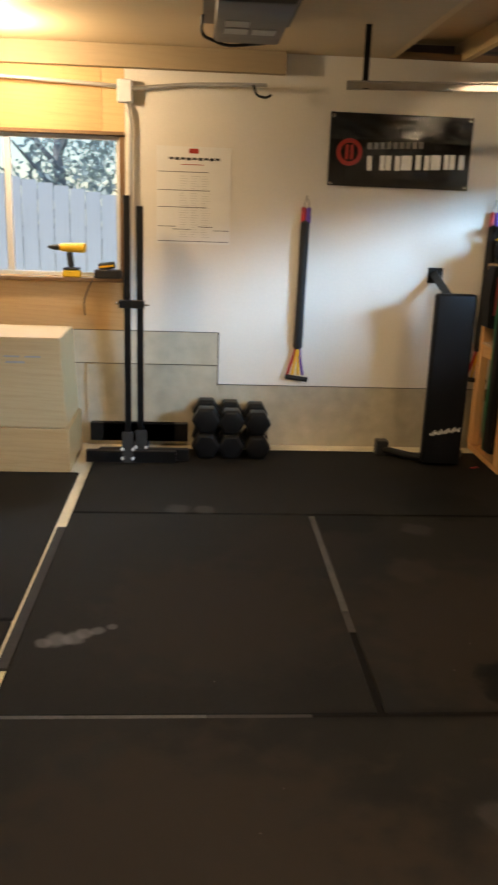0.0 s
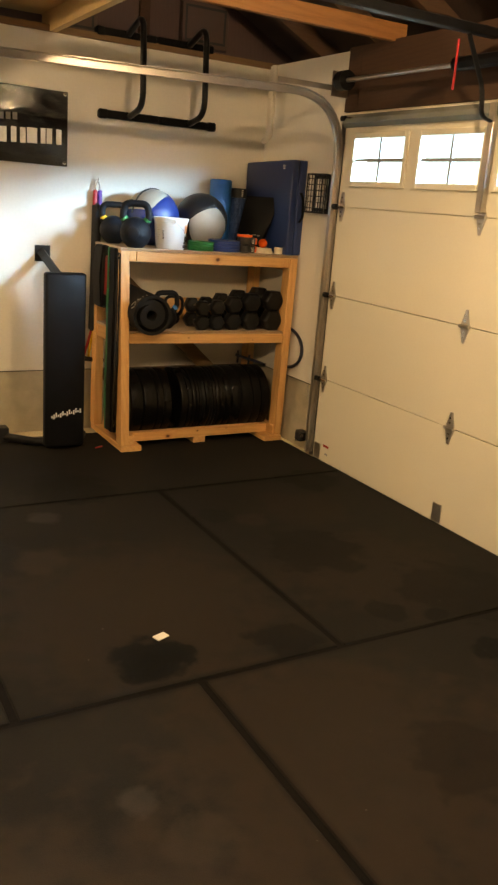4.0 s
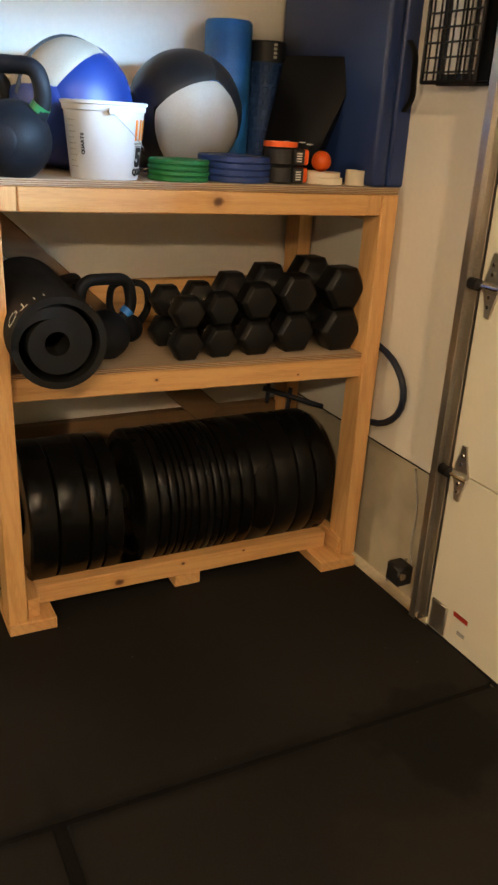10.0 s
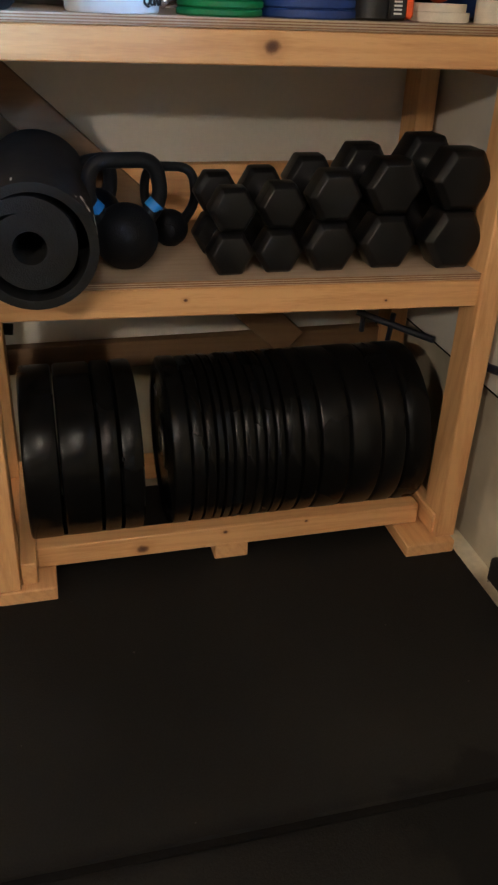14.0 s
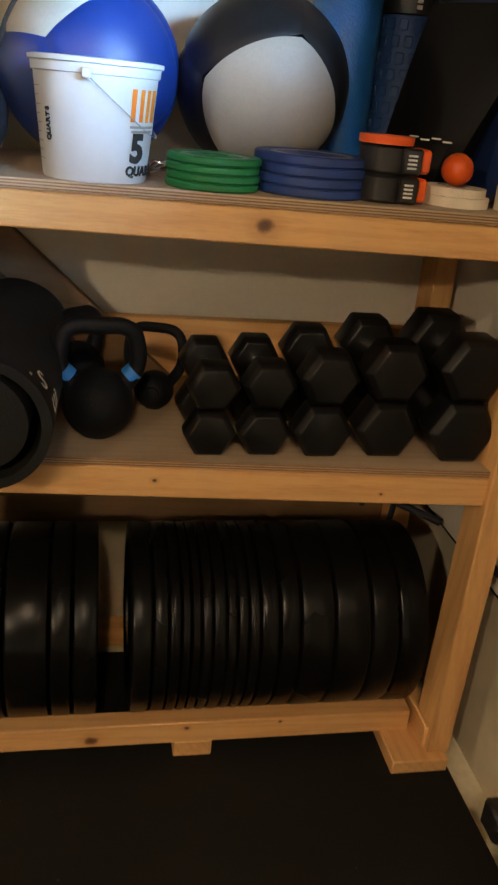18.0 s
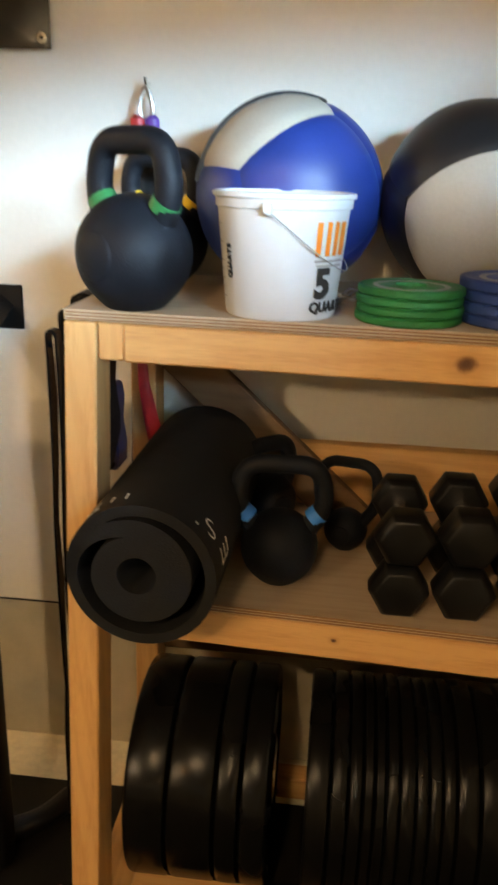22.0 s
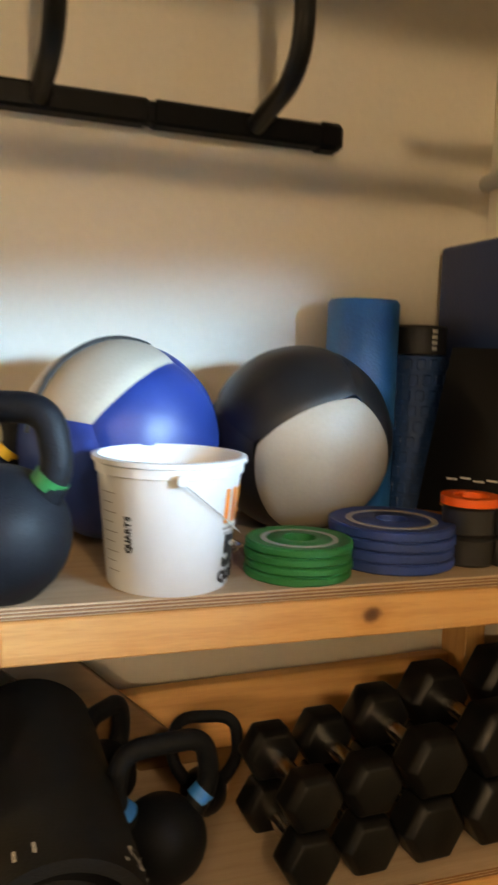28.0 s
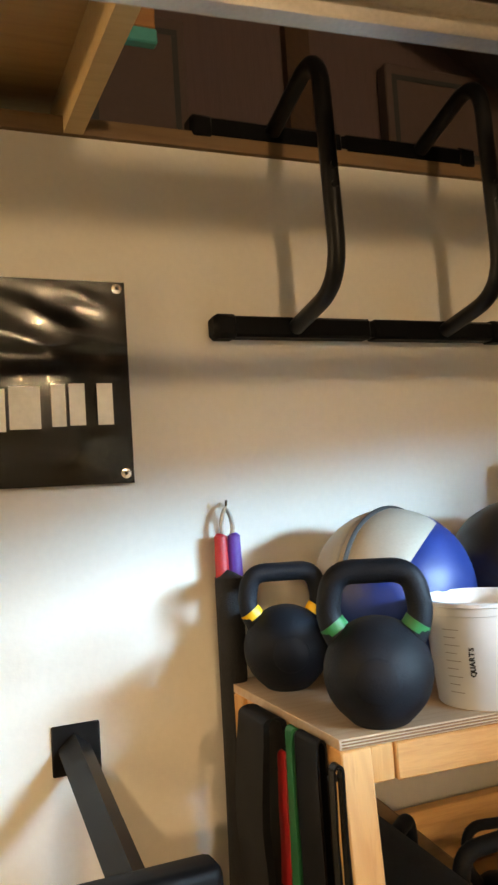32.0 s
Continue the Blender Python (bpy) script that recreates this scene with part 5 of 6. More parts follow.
for angle in (-70, -66, -62, -58, -54):
    spread = 0.020 * math.sqrt(max(0.0, 1 - ((angle + 62) / 9) ** 2))
    mat_mark(angle, 0.050 - spread, 0.0035, 0.0085)
    mat_mark(angle, 0.050 + spread, 0.0035, 0.0085)
for angle, y0, w, h in ((-71.5, 0.042, 0.02, 0.003), (-52.5, 0.042, 0.02, 0.003), (-42, 0.028, 0.036, 0.003), (-42, 0.026, 0.003, 0.024), (-26, 0.03, 0.02, 0.003), (-14, 0.03, 0.02, 0.003), (44, 0.027, 0.005, 0.006), (87, 0.054, 0.046, 0.003), (80, 0.054, 0.003, 0.026), (80, 0.076, 0.003, 0.022), (80, 0.097, 0.003, 0.026)):
    mat_mark(angle, y0, w, h)
letters("printing", "S", 0.056, WHITE_INK, rsheet, Matrix.Rotation(radians(57), 4, "Y") @ pose(0, 0.053, 0.1214, 0, 0, 37), 0.0009, -0.022)

# ---- bands on the rack's side ----
GREEN_BAND = material("green_band_rubber", (0.02, 0.16, 0.06), 0.45, 0, 0.2, 20, 0.1, 120)
INDIGO = material("indigo_band_rubber", (0.05, 0.05, 0.14), 0.5, 0, 0.2, 20, 0.1, 120)


def loop_band(y0, y1, top, low, mat, label, x=1.985, fat=1.0):
    """A flat rubber loop hung over a peg: two long faces and rounded ends."""
    b = thing("resistance_band", label + " hanging on the rack's side", "resistance band", (x, (y0 + y1) / 2, top), "bands hung on the rack")
    w, d, t = (y1 - y0) / 2, top - low, 0.004
    line = [(-0.010, -d * k / 10 - 0.012) for k in range(10, 0, -1)]
    line += [(-0.010 * math.cos(a), -0.012 + 0.012 * math.sin(a)) for a in (k * math.pi / 8 for k in range(9))]
    line += [(0.010 + 0.002 * math.sin(k), -d * k / 10 - 0.012) for k in range(1, 11)]
    line += [(0.012 * math.cos(a), -d - 0.012 - 0.012 * math.sin(a)) for a in (k * math.pi / 6 for k in range(1, 6))]
    bm = bmesh.new()
    loops = []
    for s_ in (1.0, 0.55):
        loops.append([[bm.verts.new((px * s_ * (fat * (1 + (0.5 * math.sin(min(1.0, -pz / d) * 3.0) if fat > 1 else 0))) + 0.007 * noise.noise(Vector((pz * 4, y0 * 7, 5))) + (0.004 * noise.noise(Vector((pz * 9, yy * 40, 7)))), yy * (0.90 + 0.10 * min(1.0, -pz / 0.06)) * (1 + 0.12 * noise.noise(Vector((pz * 3, y0, 8)))) + 0.012 * noise.noise(Vector((pz * 3.5, y0 * 5, 2))), pz + (0.0 if s_ == 1 else (-0.004 if pz > -0.02 else 0.0)))) for px, pz in line] for yy in (-w, w)])
    n = len(line)
    (a0, a1), (b0, b1) = loops
    for i in range(n):
        j = (i + 1) % n
        bm.faces.new((a0[i], a0[j], a1[j], a1[i]))
        bm.faces.new((b0[j], b0[i], b1[i], b1[j]))
        bm.faces.new((a0[j], a0[i], b0[i], b0[j]))
        bm.faces.new((a1[i], a1[j], b1[j], b1[i]))
    part("band", bm, mat, b)


pegs = thing("band_pegs", "black steel pegs on the rack's side", "pegs", (SX0, 5.2, 1.20))
for y in (-0.17, -0.06, 0.08):
    bm = bmesh.new()
    tube(bm, [(0.01, y, 0.0), (-0.016, y, 0.003)], 0.006, 8)
    part("peg", bm, BLACK_METAL, pegs)
for y0, y1, top, low, mt, lb_ in ((4.992, 5.014, 1.235, 0.13, BLACK_RUBBER, "narrow black resistance band"), (5.05, 5.136, 1.258, 0.12, BLACK_VINYL, "wide black resistance band"), (5.145, 5.176, 1.256, 0.11, GREEN_BAND, "green resistance band"), (5.18, 5.222, 1.20, 0.98, RED, "short red resistance band"), (5.20, 5.335, 1.262, 0.90, BLACK_VINYL, "folded wide black resistance band"), (5.34, 5.41, 1.05, 0.89, INDIGO, "indigo resistance band")):
    loop_band(y0, y1, top, low, mt, lb_, 1.968 if y1 - y0 > 0.12 else 1.985, 2.2 if y1 - y0 > 0.12 else 1.0)

rs = thing("red_strap", "red nylon strap hanging inside the rack's side", "strap", (2.048, 5.365, 1.12))
bm = bmesh.new()
tube(bm, [(-0.006, 0, 0.002), (0.0, -0.01, -0.06), (0.012, 0.0, -0.14), (0.022, 0.015, -0.20), (0.012, 0.02, -0.24), (-0.004, 0.01, -0.22)], [0.010, 0.012, 0.016, 0.019, 0.016, 0.012], 10, 0.35)
part("webbing", bm, RED, rs)

clamp = thing("pipe_clamp", "blue steel bar clamp hung behind the rack", "clamp", (3.15, 5.36, 0.46))
for a, b, r in (((-0.12, 0.0, 0.06), (0.08, -0.1, 0.0), 0.010), ((-0.10, 0.0, 0.09), (-0.10, 0.0, 0.0), 0.008), ((-0.02, -0.03, 0.06), (-0.03, -0.03, -0.03), 0.008)):
    bm = bmesh.new()
    tube(bm, [a, b], r, 8)
    part("bar", bm, NAVY_DARK, clamp)

# band loop on the far side
lp = thing("resistance_tube", "navy rubber tube looped beside the rack", "resistance band", (3.225, 5.0, 0.70))
bm = bmesh.new()
tube(bm, [(0.004, 0.0 - 0.20 * math.sin(a), 0.135 * math.cos(a) - 0.06) for a in (k * math.pi / 14 for k in range(15))], 0.011, 10)
part("tube", bm, NAVY_DARK, lp)


# ---- sleeves hung on the wall ----
def band_sleeve(x, top, low, label):
    s_ = thing("tube_bands", label, "resistance bands", (x, W, top), "tube bands on wall hooks")
    bm = bmesh.new()
    tube(bm, rounded([(0, 0, 0.02), (0, -0.03, 0.015), (0, -0.034, 0.03)], 0.01), 0.004, 8)
    hk = part("hook", bm, STEEL, s_)
    bm = bmesh.new()
    tube(bm, [(0.013 * math.cos(a) * (1.0 - 0.35 * math.sin(a)), -0.03, -0.022 + 0.032 * math.sin(a)) for a in (k * math.pi / 8 for k in range(17))], 0.0055, 8, cap=False)
    part("carabiner", bm, GALV, hk, "steel carabiner")
    for dx, mt in ((-0.016, RED), (0.012, PURPLE)):
        bm = bmesh.new()
        tube(bm, [(dx, -0.032, -0.045), (dx * 1.1, -0.033, -0.05), (dx * 1.15, -0.034, -0.14)], [0.009, 0.0155, 0.0165], 10, 0.8)
        part("cuff", bm, mt, s_)
    bm = bmesh.new()
    h = top - low
    tube(bm, [(0, -0.035, -0.13), (-0.005, -0.036, -0.14), (-0.01, -0.036, -h * 0.5), (-0.014, -0.036, -h + 0.22), (-0.012, -0.036, -h + 0.21)], [0.022, 0.035, 0.033, 0.036, 0.026], 12, 0.85)
    part("sleeve", bm, SLEEVE, s_, "black fabric sleeve")
    for dx, mt in ((-0.045, RED), (-0.02, YELLOW), (0.01, YELLOW), (0.03, PURPLE)):
        bm = bmesh.new()
        tube(bm, [(dx * 0.3 - 0.01, -0.036, -h + 0.22), (dx * 0.8 - 0.015, -0.038, -h + 0.12), (dx * 1.4 - 0.015, -0.04, -h + 0.03)], 0.009, 8)
        part("tube_end", bm, mt, s_)
    bm = bmesh.new()
    tube(bm, [(-0.09, -0.045, -h + 0.02), (0.06, -0.045, -h)], 0.016, 10)
    part("grip", bm, SLEEVE, s_)


band_sleeve(0.79, 1.62, 0.46, "tube bands in a black sleeve hung from a wall hook")
band_sleeve(2.02, 1.63, 0.47, "tube bands in a black sleeve beside the rack")

# ---- pull-up bar ----
bar = thing("pull_up_bar", "black steel pull-up bar fixed high on the wall", "pull-up bar")
for z, x0, x1 in ((2.05, 2.017, 2.83), (2.525, 2.0, 2.80)):
    yb = 5.525 if z < 2.3 else 5.56
    xm = (x0 + x1) / 2
    for a, b in ((x0, xm - 0.004), (xm + 0.004, x1)):
        part("wall_pad", block(a, b, yb - 0.024, yb + 0.024, z - 0.024, z + 0.024, 0.006), BAR_PAINT, bar)
    for a, b in ((x0 - 0.004, x0 + 0.055), (x1 - 0.055, x1 + 0.004)):
        part("end_cap", block(a, b, yb - 0.028, yb + 0.027, z - 0.028, z + 0.028, 0.010), BAR_PAINT, bar)
    part("joint", block(xm - 0.02, xm + 0.02, yb - 0.02, yb + 0.02, z - 0.02, z + 0.02, 0.003), BAR_PAINT, bar)
for x in (2.215, 2.635):
    bm = bmesh.new()
    tube(bm, rounded([(x, 5.50, 2.05), (x - 0.004, 5.275, 2.095), (x - 0.014, 5.285, 2.61), (x - 0.01, 5.535, 2.53)], 0.10, 8), 0.019, 14)
    up_ = part("upright", bm, BLACK_METAL, bar)
    for z in (2.30, 2.34):
        bm = bmesh.new()
        tube(bm, [(x - 0.009, 5.262, z), (x - 0.009, 5.255, z)], 0.008, 8)
        part("bolt", bm, BLACK_METAL, up_)

# ---- banner ----
ban = thing("banner", "glossy black vinyl banner with a red ring mark and white printing", "banner", (1.367, W - 0.006, 1.934))
BW, BH = 0.452, 0.218
bm = bmesh.new()
nx, nz = 96, 48


def crease(i, j):
    """How far the vinyl stands off the wall, in metres."""
    x, z = i / nx, j / nz
    soft = 0.010 * noise.noise(Vector((x * 5.2, z * 3.6, 4)))
    fold = 0.006 * (1 - abs(noise.noise(Vector((x * 6 + z * 2, z * 4 - x, 9)))) * 2.2)
    sag = 0.010 * math.sin(math.pi * x) * math.sin(math.pi * z)
    line = 0.0022 * math.exp(-((z - 0.64) / 0.018) ** 2) + 0.0015 * math.exp(-((x - 0.5) / 0.006) ** 2)
    edge = min(1.0, 8 * min(x, 1 - x), 8 * min(z, 1 - z))
    return -0.014 - edge * (soft + fold + sag) * 0.55 + line


vs = [[bm.verts.new((BW * (2 * i / nx - 1), crease(i, j), BH * (2 * j / nz - 1) - 0.006 * (i / nx))) for j in range(nz + 1)] for i in range(nx + 1)]
for i in range(nx):
    for j in range(nz):
        bm.faces.new((vs[i][j], vs[i + 1][j], vs[i + 1][j + 1], vs[i][j + 1]))
bmesh.ops.solidify(bm, geom=bm.faces[:], thickness=0.0015)
ban_sheet = part("sheet", bm, BANNER, ban)
yb = -0.0255


def print_bar(x0, x1, z0, z1, mat, label=""):
    part("printing", block(x0, x1, yb - 0.0008, yb + 0.0008, z0, z1, 0), mat, ban_sheet, label, smooth=False)


bm = bmesh.new()
lathe(bm, [(0.056, -0.001), (0.082, -0.001), (0.082, 0.001), (0.056, 0.001)], 40, pose(-0.326, yb, -0.016, 90, 0, 0), closed=True)
part("ring_mark", bm, RED_INK, ban_sheet, "red ring mark")
for dx in (-0.016, 0.016):
    part("ring_mark", block(-0.326 + dx - 0.010, -0.326 + dx + 0.010, yb - 0.001, yb + 0.001, -0.060, 0.028, 0), RED_INK, ban_sheet, smooth=False)
u = 0.00369
x = -0.209
for width, bars in ((20, (8,)), (8, (8,)), (25, (9, 9)), (23, (18,)), (24, (9, 9)), (21, (17,)), (8, (8,)), (25, (9, 9))):
    z = -0.122 + 0.045 * (x + 0.209)
    print_bar(x, x + bars[0] * u, z, z + 0.088, WHITE_INK)
    if len(bars) > 1:
        print_bar(x + (width - bars[1]) * u, x + width * u, z, z + 0.088, WHITE_INK)
    x += (width + 2) * u
for k in range(9):
    print_bar(-0.212 + 0.0405 * k, -0.184 + 0.0405 * k, 0.004 + 0.002 * k, 0.044 + 0.002 * k, GREY_INK)
for sx in (-1, 1):
    for sz in (-1, 1):
        bm = bmesh.new()
        lathe(bm, [(0.004, 0), (0.011, 0.0), (0.011, 0.003), (0.004, 0.004)], 16, pose(sx * (BW - 0.018), -0.014, sz * (BH - 0.018) - 0.003, 90, 0, 0), closed=True)
        part("grommet", bm, STEEL, ban_sheet)
# ---- poster ----
pos = thing("poster", "white paper poster with printed lines", "poster", (0.07, W - 0.002, 1.62))
pos_sheet = part("sheet", block(-0.235, 0.235, -0.0015, 0, -0.295, 0.295, 0), PAPER, pos, smooth=False)
part("printing", block(-0.032, 0.028, -0.003, -0.0016, 0.255, 0.283, 0), RED_INK, pos_sheet, smooth=False)
for k in range(9):
    part("printing", block(-0.155 + 0.036 * k, -0.127 + 0.036 * k, -0.003, -0.0016, 0.216 - 0.003 * (k % 2), 0.230, 0), INK, pos_sheet, smooth=False)
part("printing", block(-0.08, 0.06, -0.003, -0.0016, 0.186, 0.190, 0), RED_INK, pos_sheet, smooth=False)
for x0, x1, z in ((-0.225, 0.09, 0.142), (-0.225, 0.10, 0.032), (-0.225, 0.08, -0.071), (-0.225, -0.11, -0.19), (-0.13, -0.02, -0.207), (0.03, 0.12, -0.19), (0.13, 0.225, -0.211), (-0.225, 0.225, -0.281)):
    part("printing", block(x0, x1, -0.003, -0.0016, z, z + 0.0035, 0), INK, pos_sheet, smooth=False)
rnd = random.Random(8)
for k in range(26):
    z = 0.118 - 0.0148 * k
    for a in (-0.09, -0.02, 0.05):
        w = rnd.uniform(0.03, 0.06)
        part("printing", block(a, a + w, -0.003, -0.0016, z, z + 0.0022, 0), FAINT_INK, pos_sheet, smooth=False)

# ---- folding bench ----
bench = thing("folding_bench", "black padded bench stood upright against the wall", "bench", (1.68, 5.05, 0))
pad_ = part("pad", block(-0.125, 0.125, 0.0, 0.07, 0.02, 1.10, 0.018, seg=3), BLACK_VINYL, bench)
part("board", block(-0.11, 0.11, 0.071, 0.085, 0.04, 1.08, 0.003), BLACK_METAL, bench)
for k in range(14):
    part("printing", block(-0.088 + 0.0138 * k, -0.079 + 0.0138 * k, -0.0012, 0.0002, 0.212 + 0.0025 * k - 0.008 * (k % 3 == 1), 0.224 + 0.0025 * k + 0.008 * ((k * 7) % 3), 0, pose(0, 0, 0)), WHITE_INK, pad_, smooth=False)
part("wall_plate", block(-0.06, 0.04, 0.493, 0.4995, 1.12, 1.222, 0.003), BLACK_METAL, bench)
bm = bmesh.new()
tube(bm, [(-0.015, 0.492, 1.175), (0.0, 0.09, 1.045)], 0.034, 4)
part("strut", bm, BLACK_METAL, bench)
part("rear_leg", block(-0.03, 0.03, 0.086, 0.13, 0.0, 1.0, 0.004), BLACK_METAL, bench)
bm = bmesh.new()
tube(bm, rounded([(-0.34, 0.27, 0.04), (-0.16, 0.13, 0.03), (-0.03, 0.10, 0.028), (0.06, 0.10, 0.028), (0.15, 0.16, 0.028), (0.19, 0.24, 0.028)], 0.06), 0.026, 10)
part("foot_bar", bm, BLACK_METAL, bench)
part("foot_cap", block(-0.37, -0.29, 0.23, 0.31, 0.0, 0.10, 0.006), PLASTIC_BLACK, bench)

# ---- squat stands ----
for x, tall, dy in ((-0.315, 1.61, 0.0), (-0.235, 1.55, 0.05)):
    ss = thing("squat_stand", "black steel squat stand folded against the wall", "squat stand", (x, 5.10 + dy, 0), "squat stands")
    part("upright", block(-0.042, -0.002, 0.25 - dy, 0.29 - dy, 0.02, tall, 0.003), BLACK_METAL, ss)
    part("base_bar", block(-0.28, 0.28, -0.05, 0.0, 0.0, 0.075, 0.004, pose(0.02, 0.0, 0)), BLACK_METAL, ss)
    part("base_bar", block(-0.03, 0.03, 0.0, 0.36, 0.0, 0.05, 0.004), BLACK_METAL, ss)
    part("rear_bar", block(-0.27, 0.29, 0.27, 0.33, 0.05, 0.17, 0.004, pose(0.0, -dy, 0)), BLACK_METAL, ss)
    gus = part("gusset", block(-0.035, 0.035, -0.054, -0.05, 0.0, 0.20, 0.002), GALV_DARK, ss, "grey steel gusset plate")
    jh = part("bar_hook", block(-0.072, 0.008, 0.21 - dy, 0.248 - dy, 0.93, 0.98, 0.004), BLACK_METAL, ss)
    bm = bmesh.new()
    tube(bm, [(-0.092, 0.24 - dy, 0.955), (0.038, 0.24 - dy, 0.95)], 0.006, 8)
    part("pin", bm, STEEL, jh)
    for sx in (-0.025, 0.025):
        for z in (0.03, 0.09):
            bm = bmesh.new()
            tube(bm, [(sx * 1.3, -0.062, z), (sx * 1.3, -0.053, z)], 0.011, 6)
            part("bolt", bm, PAPER, gus)

# ---- plyometric box ----
pb = thing("plyo_box", "pale plywood jump box with slanted sides", "box", (-1.035, 4.86, 0))
bm = bmesh.new()
prism(bm, [(-0.378, 0.27), (0.378, 0.27), (0.352, 0.805), (-0.352, 0.805)], 0.0, 0.50)
bmesh.ops.bevel(bm, geom=bm.edges[:], offset=0.006, segments=2, affect="EDGES")
part("upper_box", bm, BOX_PLY, pb)
# same box as above; the deeper orange paints in its lower section's shadow
part("lower_box", block(-0.392, 0.392, -0.004, 0.52, -0.015, 0.266, 0.006), OSB, pb)
for x in (0.03, 0.15):
    part("printing", block(x, x + 0.09, -0.0015, -0.0005, 0.69, 0.70, 0), GREY_INK, pb, smooth=False)
part("grip_hole", block(0.04, 0.15, -0.0012, -0.0004, 0.655, 0.668, 0), GREY_INK, pb, smooth=False)

# ---- drill and charger on the sill ----
dr = thing("cordless_drill", "yellow and black cordless drill standing on the sill", "drill", (-0.70, W - 0.02, 1.0955))
bat = part("battery", block(-0.06, 0.055, -0.03, 0.03, 0.0, 0.045, 0.008), YELLOW, dr)
part("battery_foot", block(-0.055, 0.05, -0.032, 0.032, 0.046, 0.06, 0.004), PLASTIC_BLACK, bat)
part("handle", block(-0.018, 0.02, -0.018, 0.018, 0.06, 0.16, 0.008, pose(0, 0, 0, 0, -6, 0)), PLASTIC_BLACK, dr)
bm = bmesh.new()
lathe(bm, [(0, -0.10), (0.012, -0.10), (0.02, -0.06), (0.026, -0.055), (0.03, 0.02), (0.032, 0.09), (0.02, 0.10), (0, 0.10)], 20, pose(-0.01, 0, 0.185, 0, 90, 0))
part("motor_housing", bm, YELLOW, dr)
bm = bmesh.new()
lathe(bm, [(0, -0.14), (0.008, -0.14), (0.018, -0.105), (0.021, -0.065), (0, -0.06)], 18, pose(-0.01, 0, 0.185, 0, 90, 0))
part("chuck", bm, PLASTIC_BLACK, dr)
ch = thing("battery_charger", "black and yellow battery charger on the sill", "charger", (-0.47, W - 0.025, 1.0955))
part("base", block(-0.085, 0.085, -0.05, 0.03, 0.0, 0.055, 0.008), PLASTIC_BLACK, ch)
part("battery", block(-0.05, 0.055, -0.035, 0.025, 0.056, 0.10, 0.008, pose(0, 0, 0, 0, -8, 0)), PLASTIC_BLACK, ch)
part("stripe", block(-0.045, 0.05, -0.037, -0.0355, 0.07, 0.082, 0, pose(0, 0, 0, 0, -8, 0)), YELLOW, ch, smooth=False)
bm = bmesh.new()
tube(bm, rounded([(-0.08, 0.0, 0.02), (-0.12, -0.05, -0.05), (-0.16, -0.03, -0.16), (-0.15, -0.02, -0.24)], 0.05), 0.004, 6)
part("cord", bm, PLASTIC_BLACK, ch)

# ---- conduit, box, opener, bulb ----
cd = thing("conduit", "grey steel conduit with a white junction box", "conduit", (0, W - 0.02, 0), kind="structure")
part("junction_box", block(-0.40, -0.31, -0.045, 0.014, 2.15, 2.28, 0.006), PLASTIC_WHITE, cd)
for pts in ([(-3.0, -0.09, 2.27), (-1.0, -0.09, 2.26), (-0.40, -0.03, 2.24)], [(-0.31, -0.02, 2.23), (0.0, -0.02, 2.265), (0.35, -0.09, 2.27), (0.5, -0.09, 2.272)], [(-0.345, -0.01, 2.15), (-0.32, -0.01, 2.05), (-0.33, -0.01, 1.10), (-0.33, -0.01, 0.95)]):
    bm = bmesh.new()
    tube(bm, rounded(pts, 0.08), 0.012, 10)
    part("pipe", bm, CONDUIT, cd)
bm = bmesh.new()
tube(bm, rounded([(0.42, -0.10, 2.27), (0.44, -0.10, 2.21), (0.50, -0.10, 2.2), (0.53, -0.10, 2.22)], 0.03), 0.008, 8)
part("cable_hook", bm, BLACK_METAL, cd)
cc2 = thing("corner_conduit", "painted conduit bending from the side wall into the corner", "conduit", kind="structure")
bm = bmesh.new()
tube(bm, rounded([(X - 0.012, 5.455, 2.486), (X - 0.012, 5.455, 2.05), (X - 0.012, 5.50, 2.012), (X - 0.012, 5.556, 2.004)], 0.07), 0.019, 14)
part("pipe", bm, WHITE_WALL, cc2)
op = thing("door_opener", "grey garage door opener box hung from the ceiling", "door opener", (0.33, 4.2, 2.4705))
part("housing", block(-0.165, 0.165, -0.45, 0.42, -0.12, -0.02, 0.02, seg=2), OPENER, op)
part("top_plate", block(-0.22, 0.22, -0.5, 0.5, -0.0195, -0.001, 0.002), OPENER, op)
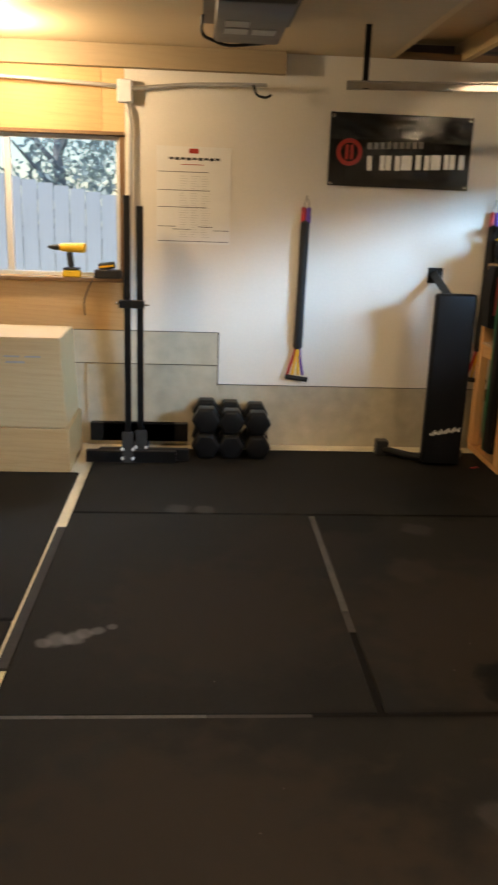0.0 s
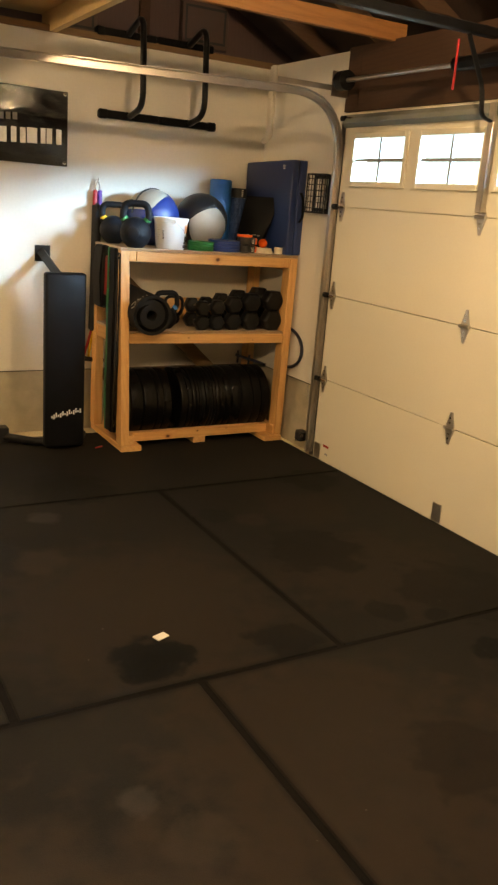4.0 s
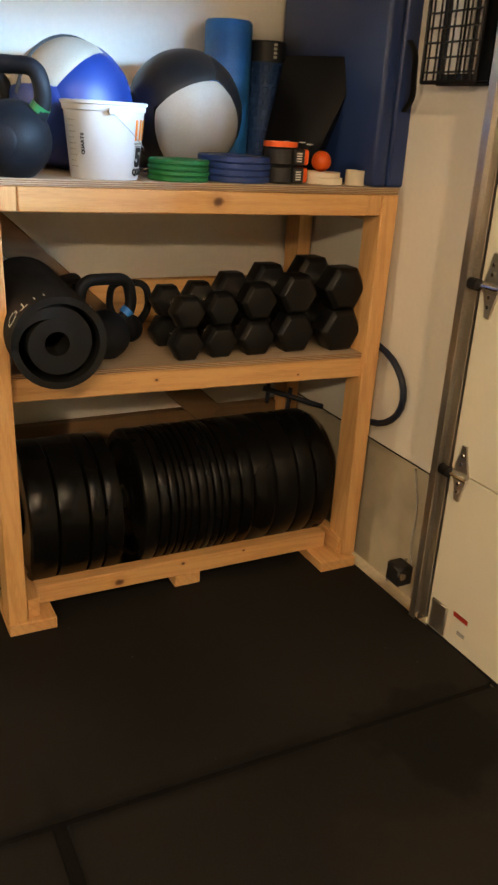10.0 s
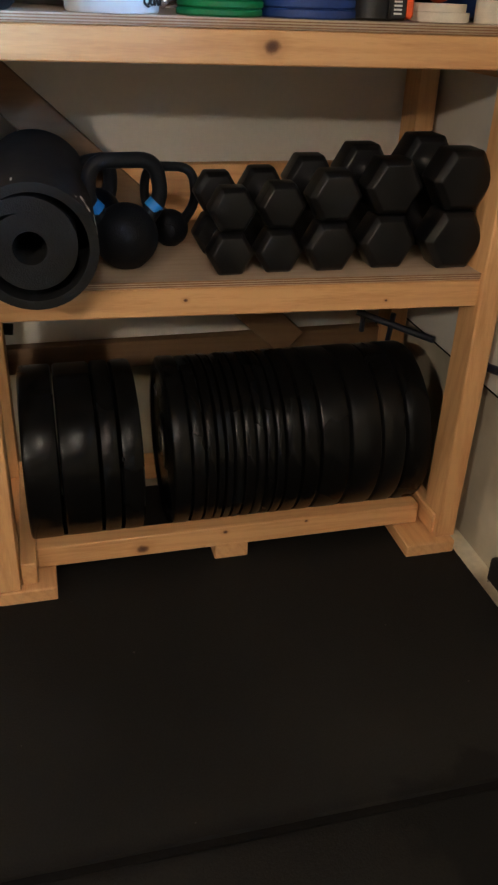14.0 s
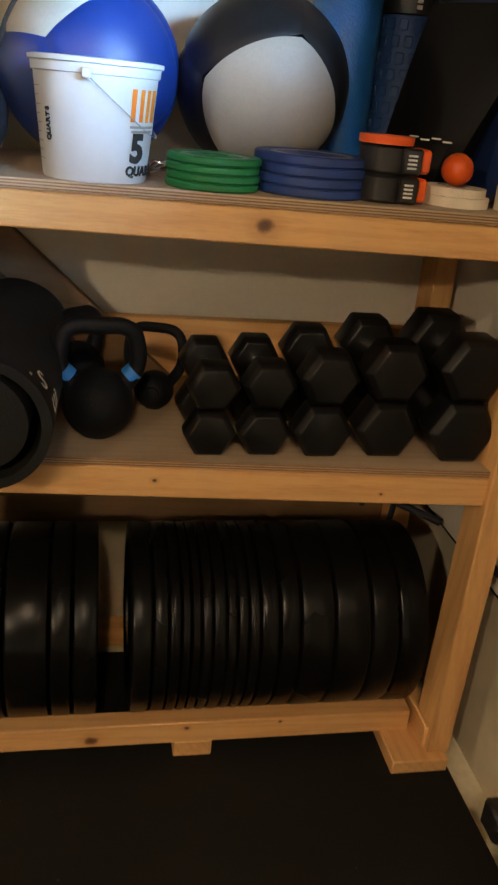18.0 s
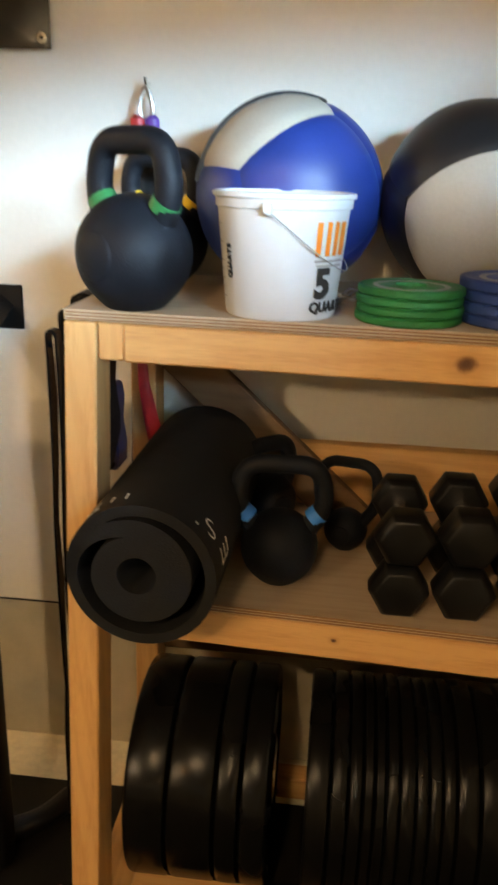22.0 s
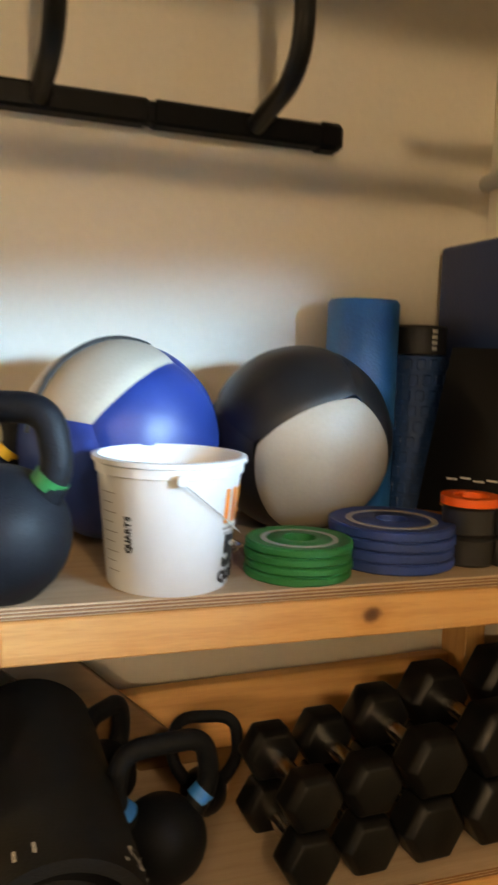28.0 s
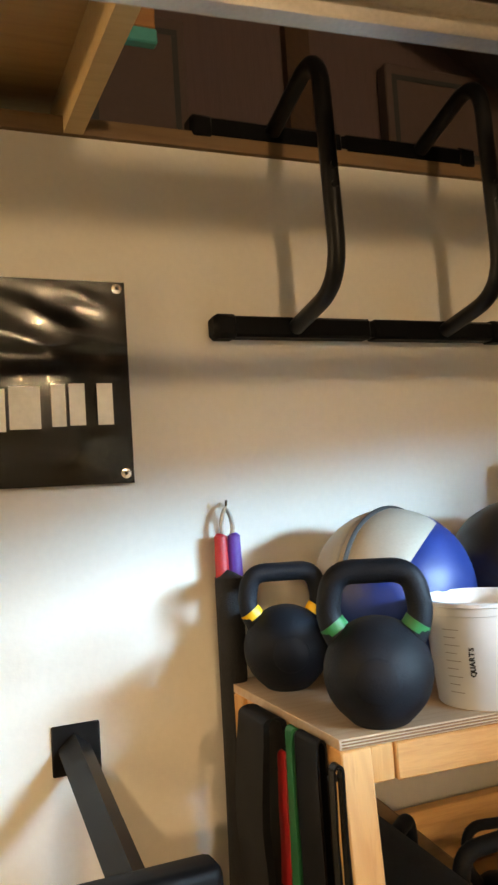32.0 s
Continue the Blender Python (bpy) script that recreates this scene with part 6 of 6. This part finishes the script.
for k in range(3):
    part("lens_panel", block(-0.12 + 0.13 * (k % 2), -0.01 + 0.13 * (k % 2), 0.05 - 0.16 * (k // 2), 0.17 - 0.16 * (k // 2), -0.123, -0.1205, 0.001), GREY_INK, op, "pale plastic lens")
bm = bmesh.new()
tube(bm, rounded([(-0.22, 0.3, -0.02), (-0.23, 0.35, -0.1), (-0.1, 0.44, -0.13), (0.1, 0.43, -0.11)], 0.05), 0.008, 8)
part("cord", bm, BLACK_METAL, op)
lp2 = thing("ceiling_lamp", "lit ceiling bulb in a white holder", "lamp", (-1.02, 4.95, 2.4705))
bm = bmesh.new()
lathe(bm, [(0, -0.001), (0.06, -0.001), (0.055, -0.03), (0.03, -0.045), (0, -0.045)], 28)
part("holder", bm, PLASTIC_WHITE, lp2)
bm = bmesh.new()
lathe(bm, [(0, -0.15), (0.028, -0.14), (0.036, -0.115), (0.028, -0.08), (0.015, -0.046), (0, -0.046)], 24)
b_ = part("bulb", bm, BULB, lp2, "lit bulb")
b_.visible_shadow = False
copy_thing(lp2, pose(2.08, 2.12, 2.975))
copy_thing(lp2, pose(0.25, 1.5, 2.4705))

# ---- bits on the floor ----
chip = thing("paper_scrap", "small white scrap of paper on the mat", "scrap", (1.345, 2.722, 0))
part("scrap", block(-0.028, 0.028, -0.018, 0.018, 0.0005, 0.006, 0.002, pose(0, 0, 0, 0, 0, 20)), PAPER, chip)
sc = thing("rubber_scrap", "small red rubber scrap on the mat", "scrap", (1.90, 5.04, 0))
part("scrap", block(-0.03, 0.03, -0.006, 0.006, 0.0003, 0.008, 0.002, pose(0, 0, 0, 0, 0, 25)), RED, sc)
bm = bmesh.new()
rnd = random.Random(5)
for k in range(45):
    x, y, r = rnd.uniform(0.1, 3.1), rnd.uniform(0.6, 4.9), rnd.uniform(0.001, 0.0026)
    box(bm, x - r, x + r, y - r * 0.7, y + r * 0.7, 0.0002, r, 0, None)
grit = part("floor_grit", bm, DUST, None, "", False)
tagged(grit, "pale specks of grit scattered on the mats", "grit", kind="stuff")
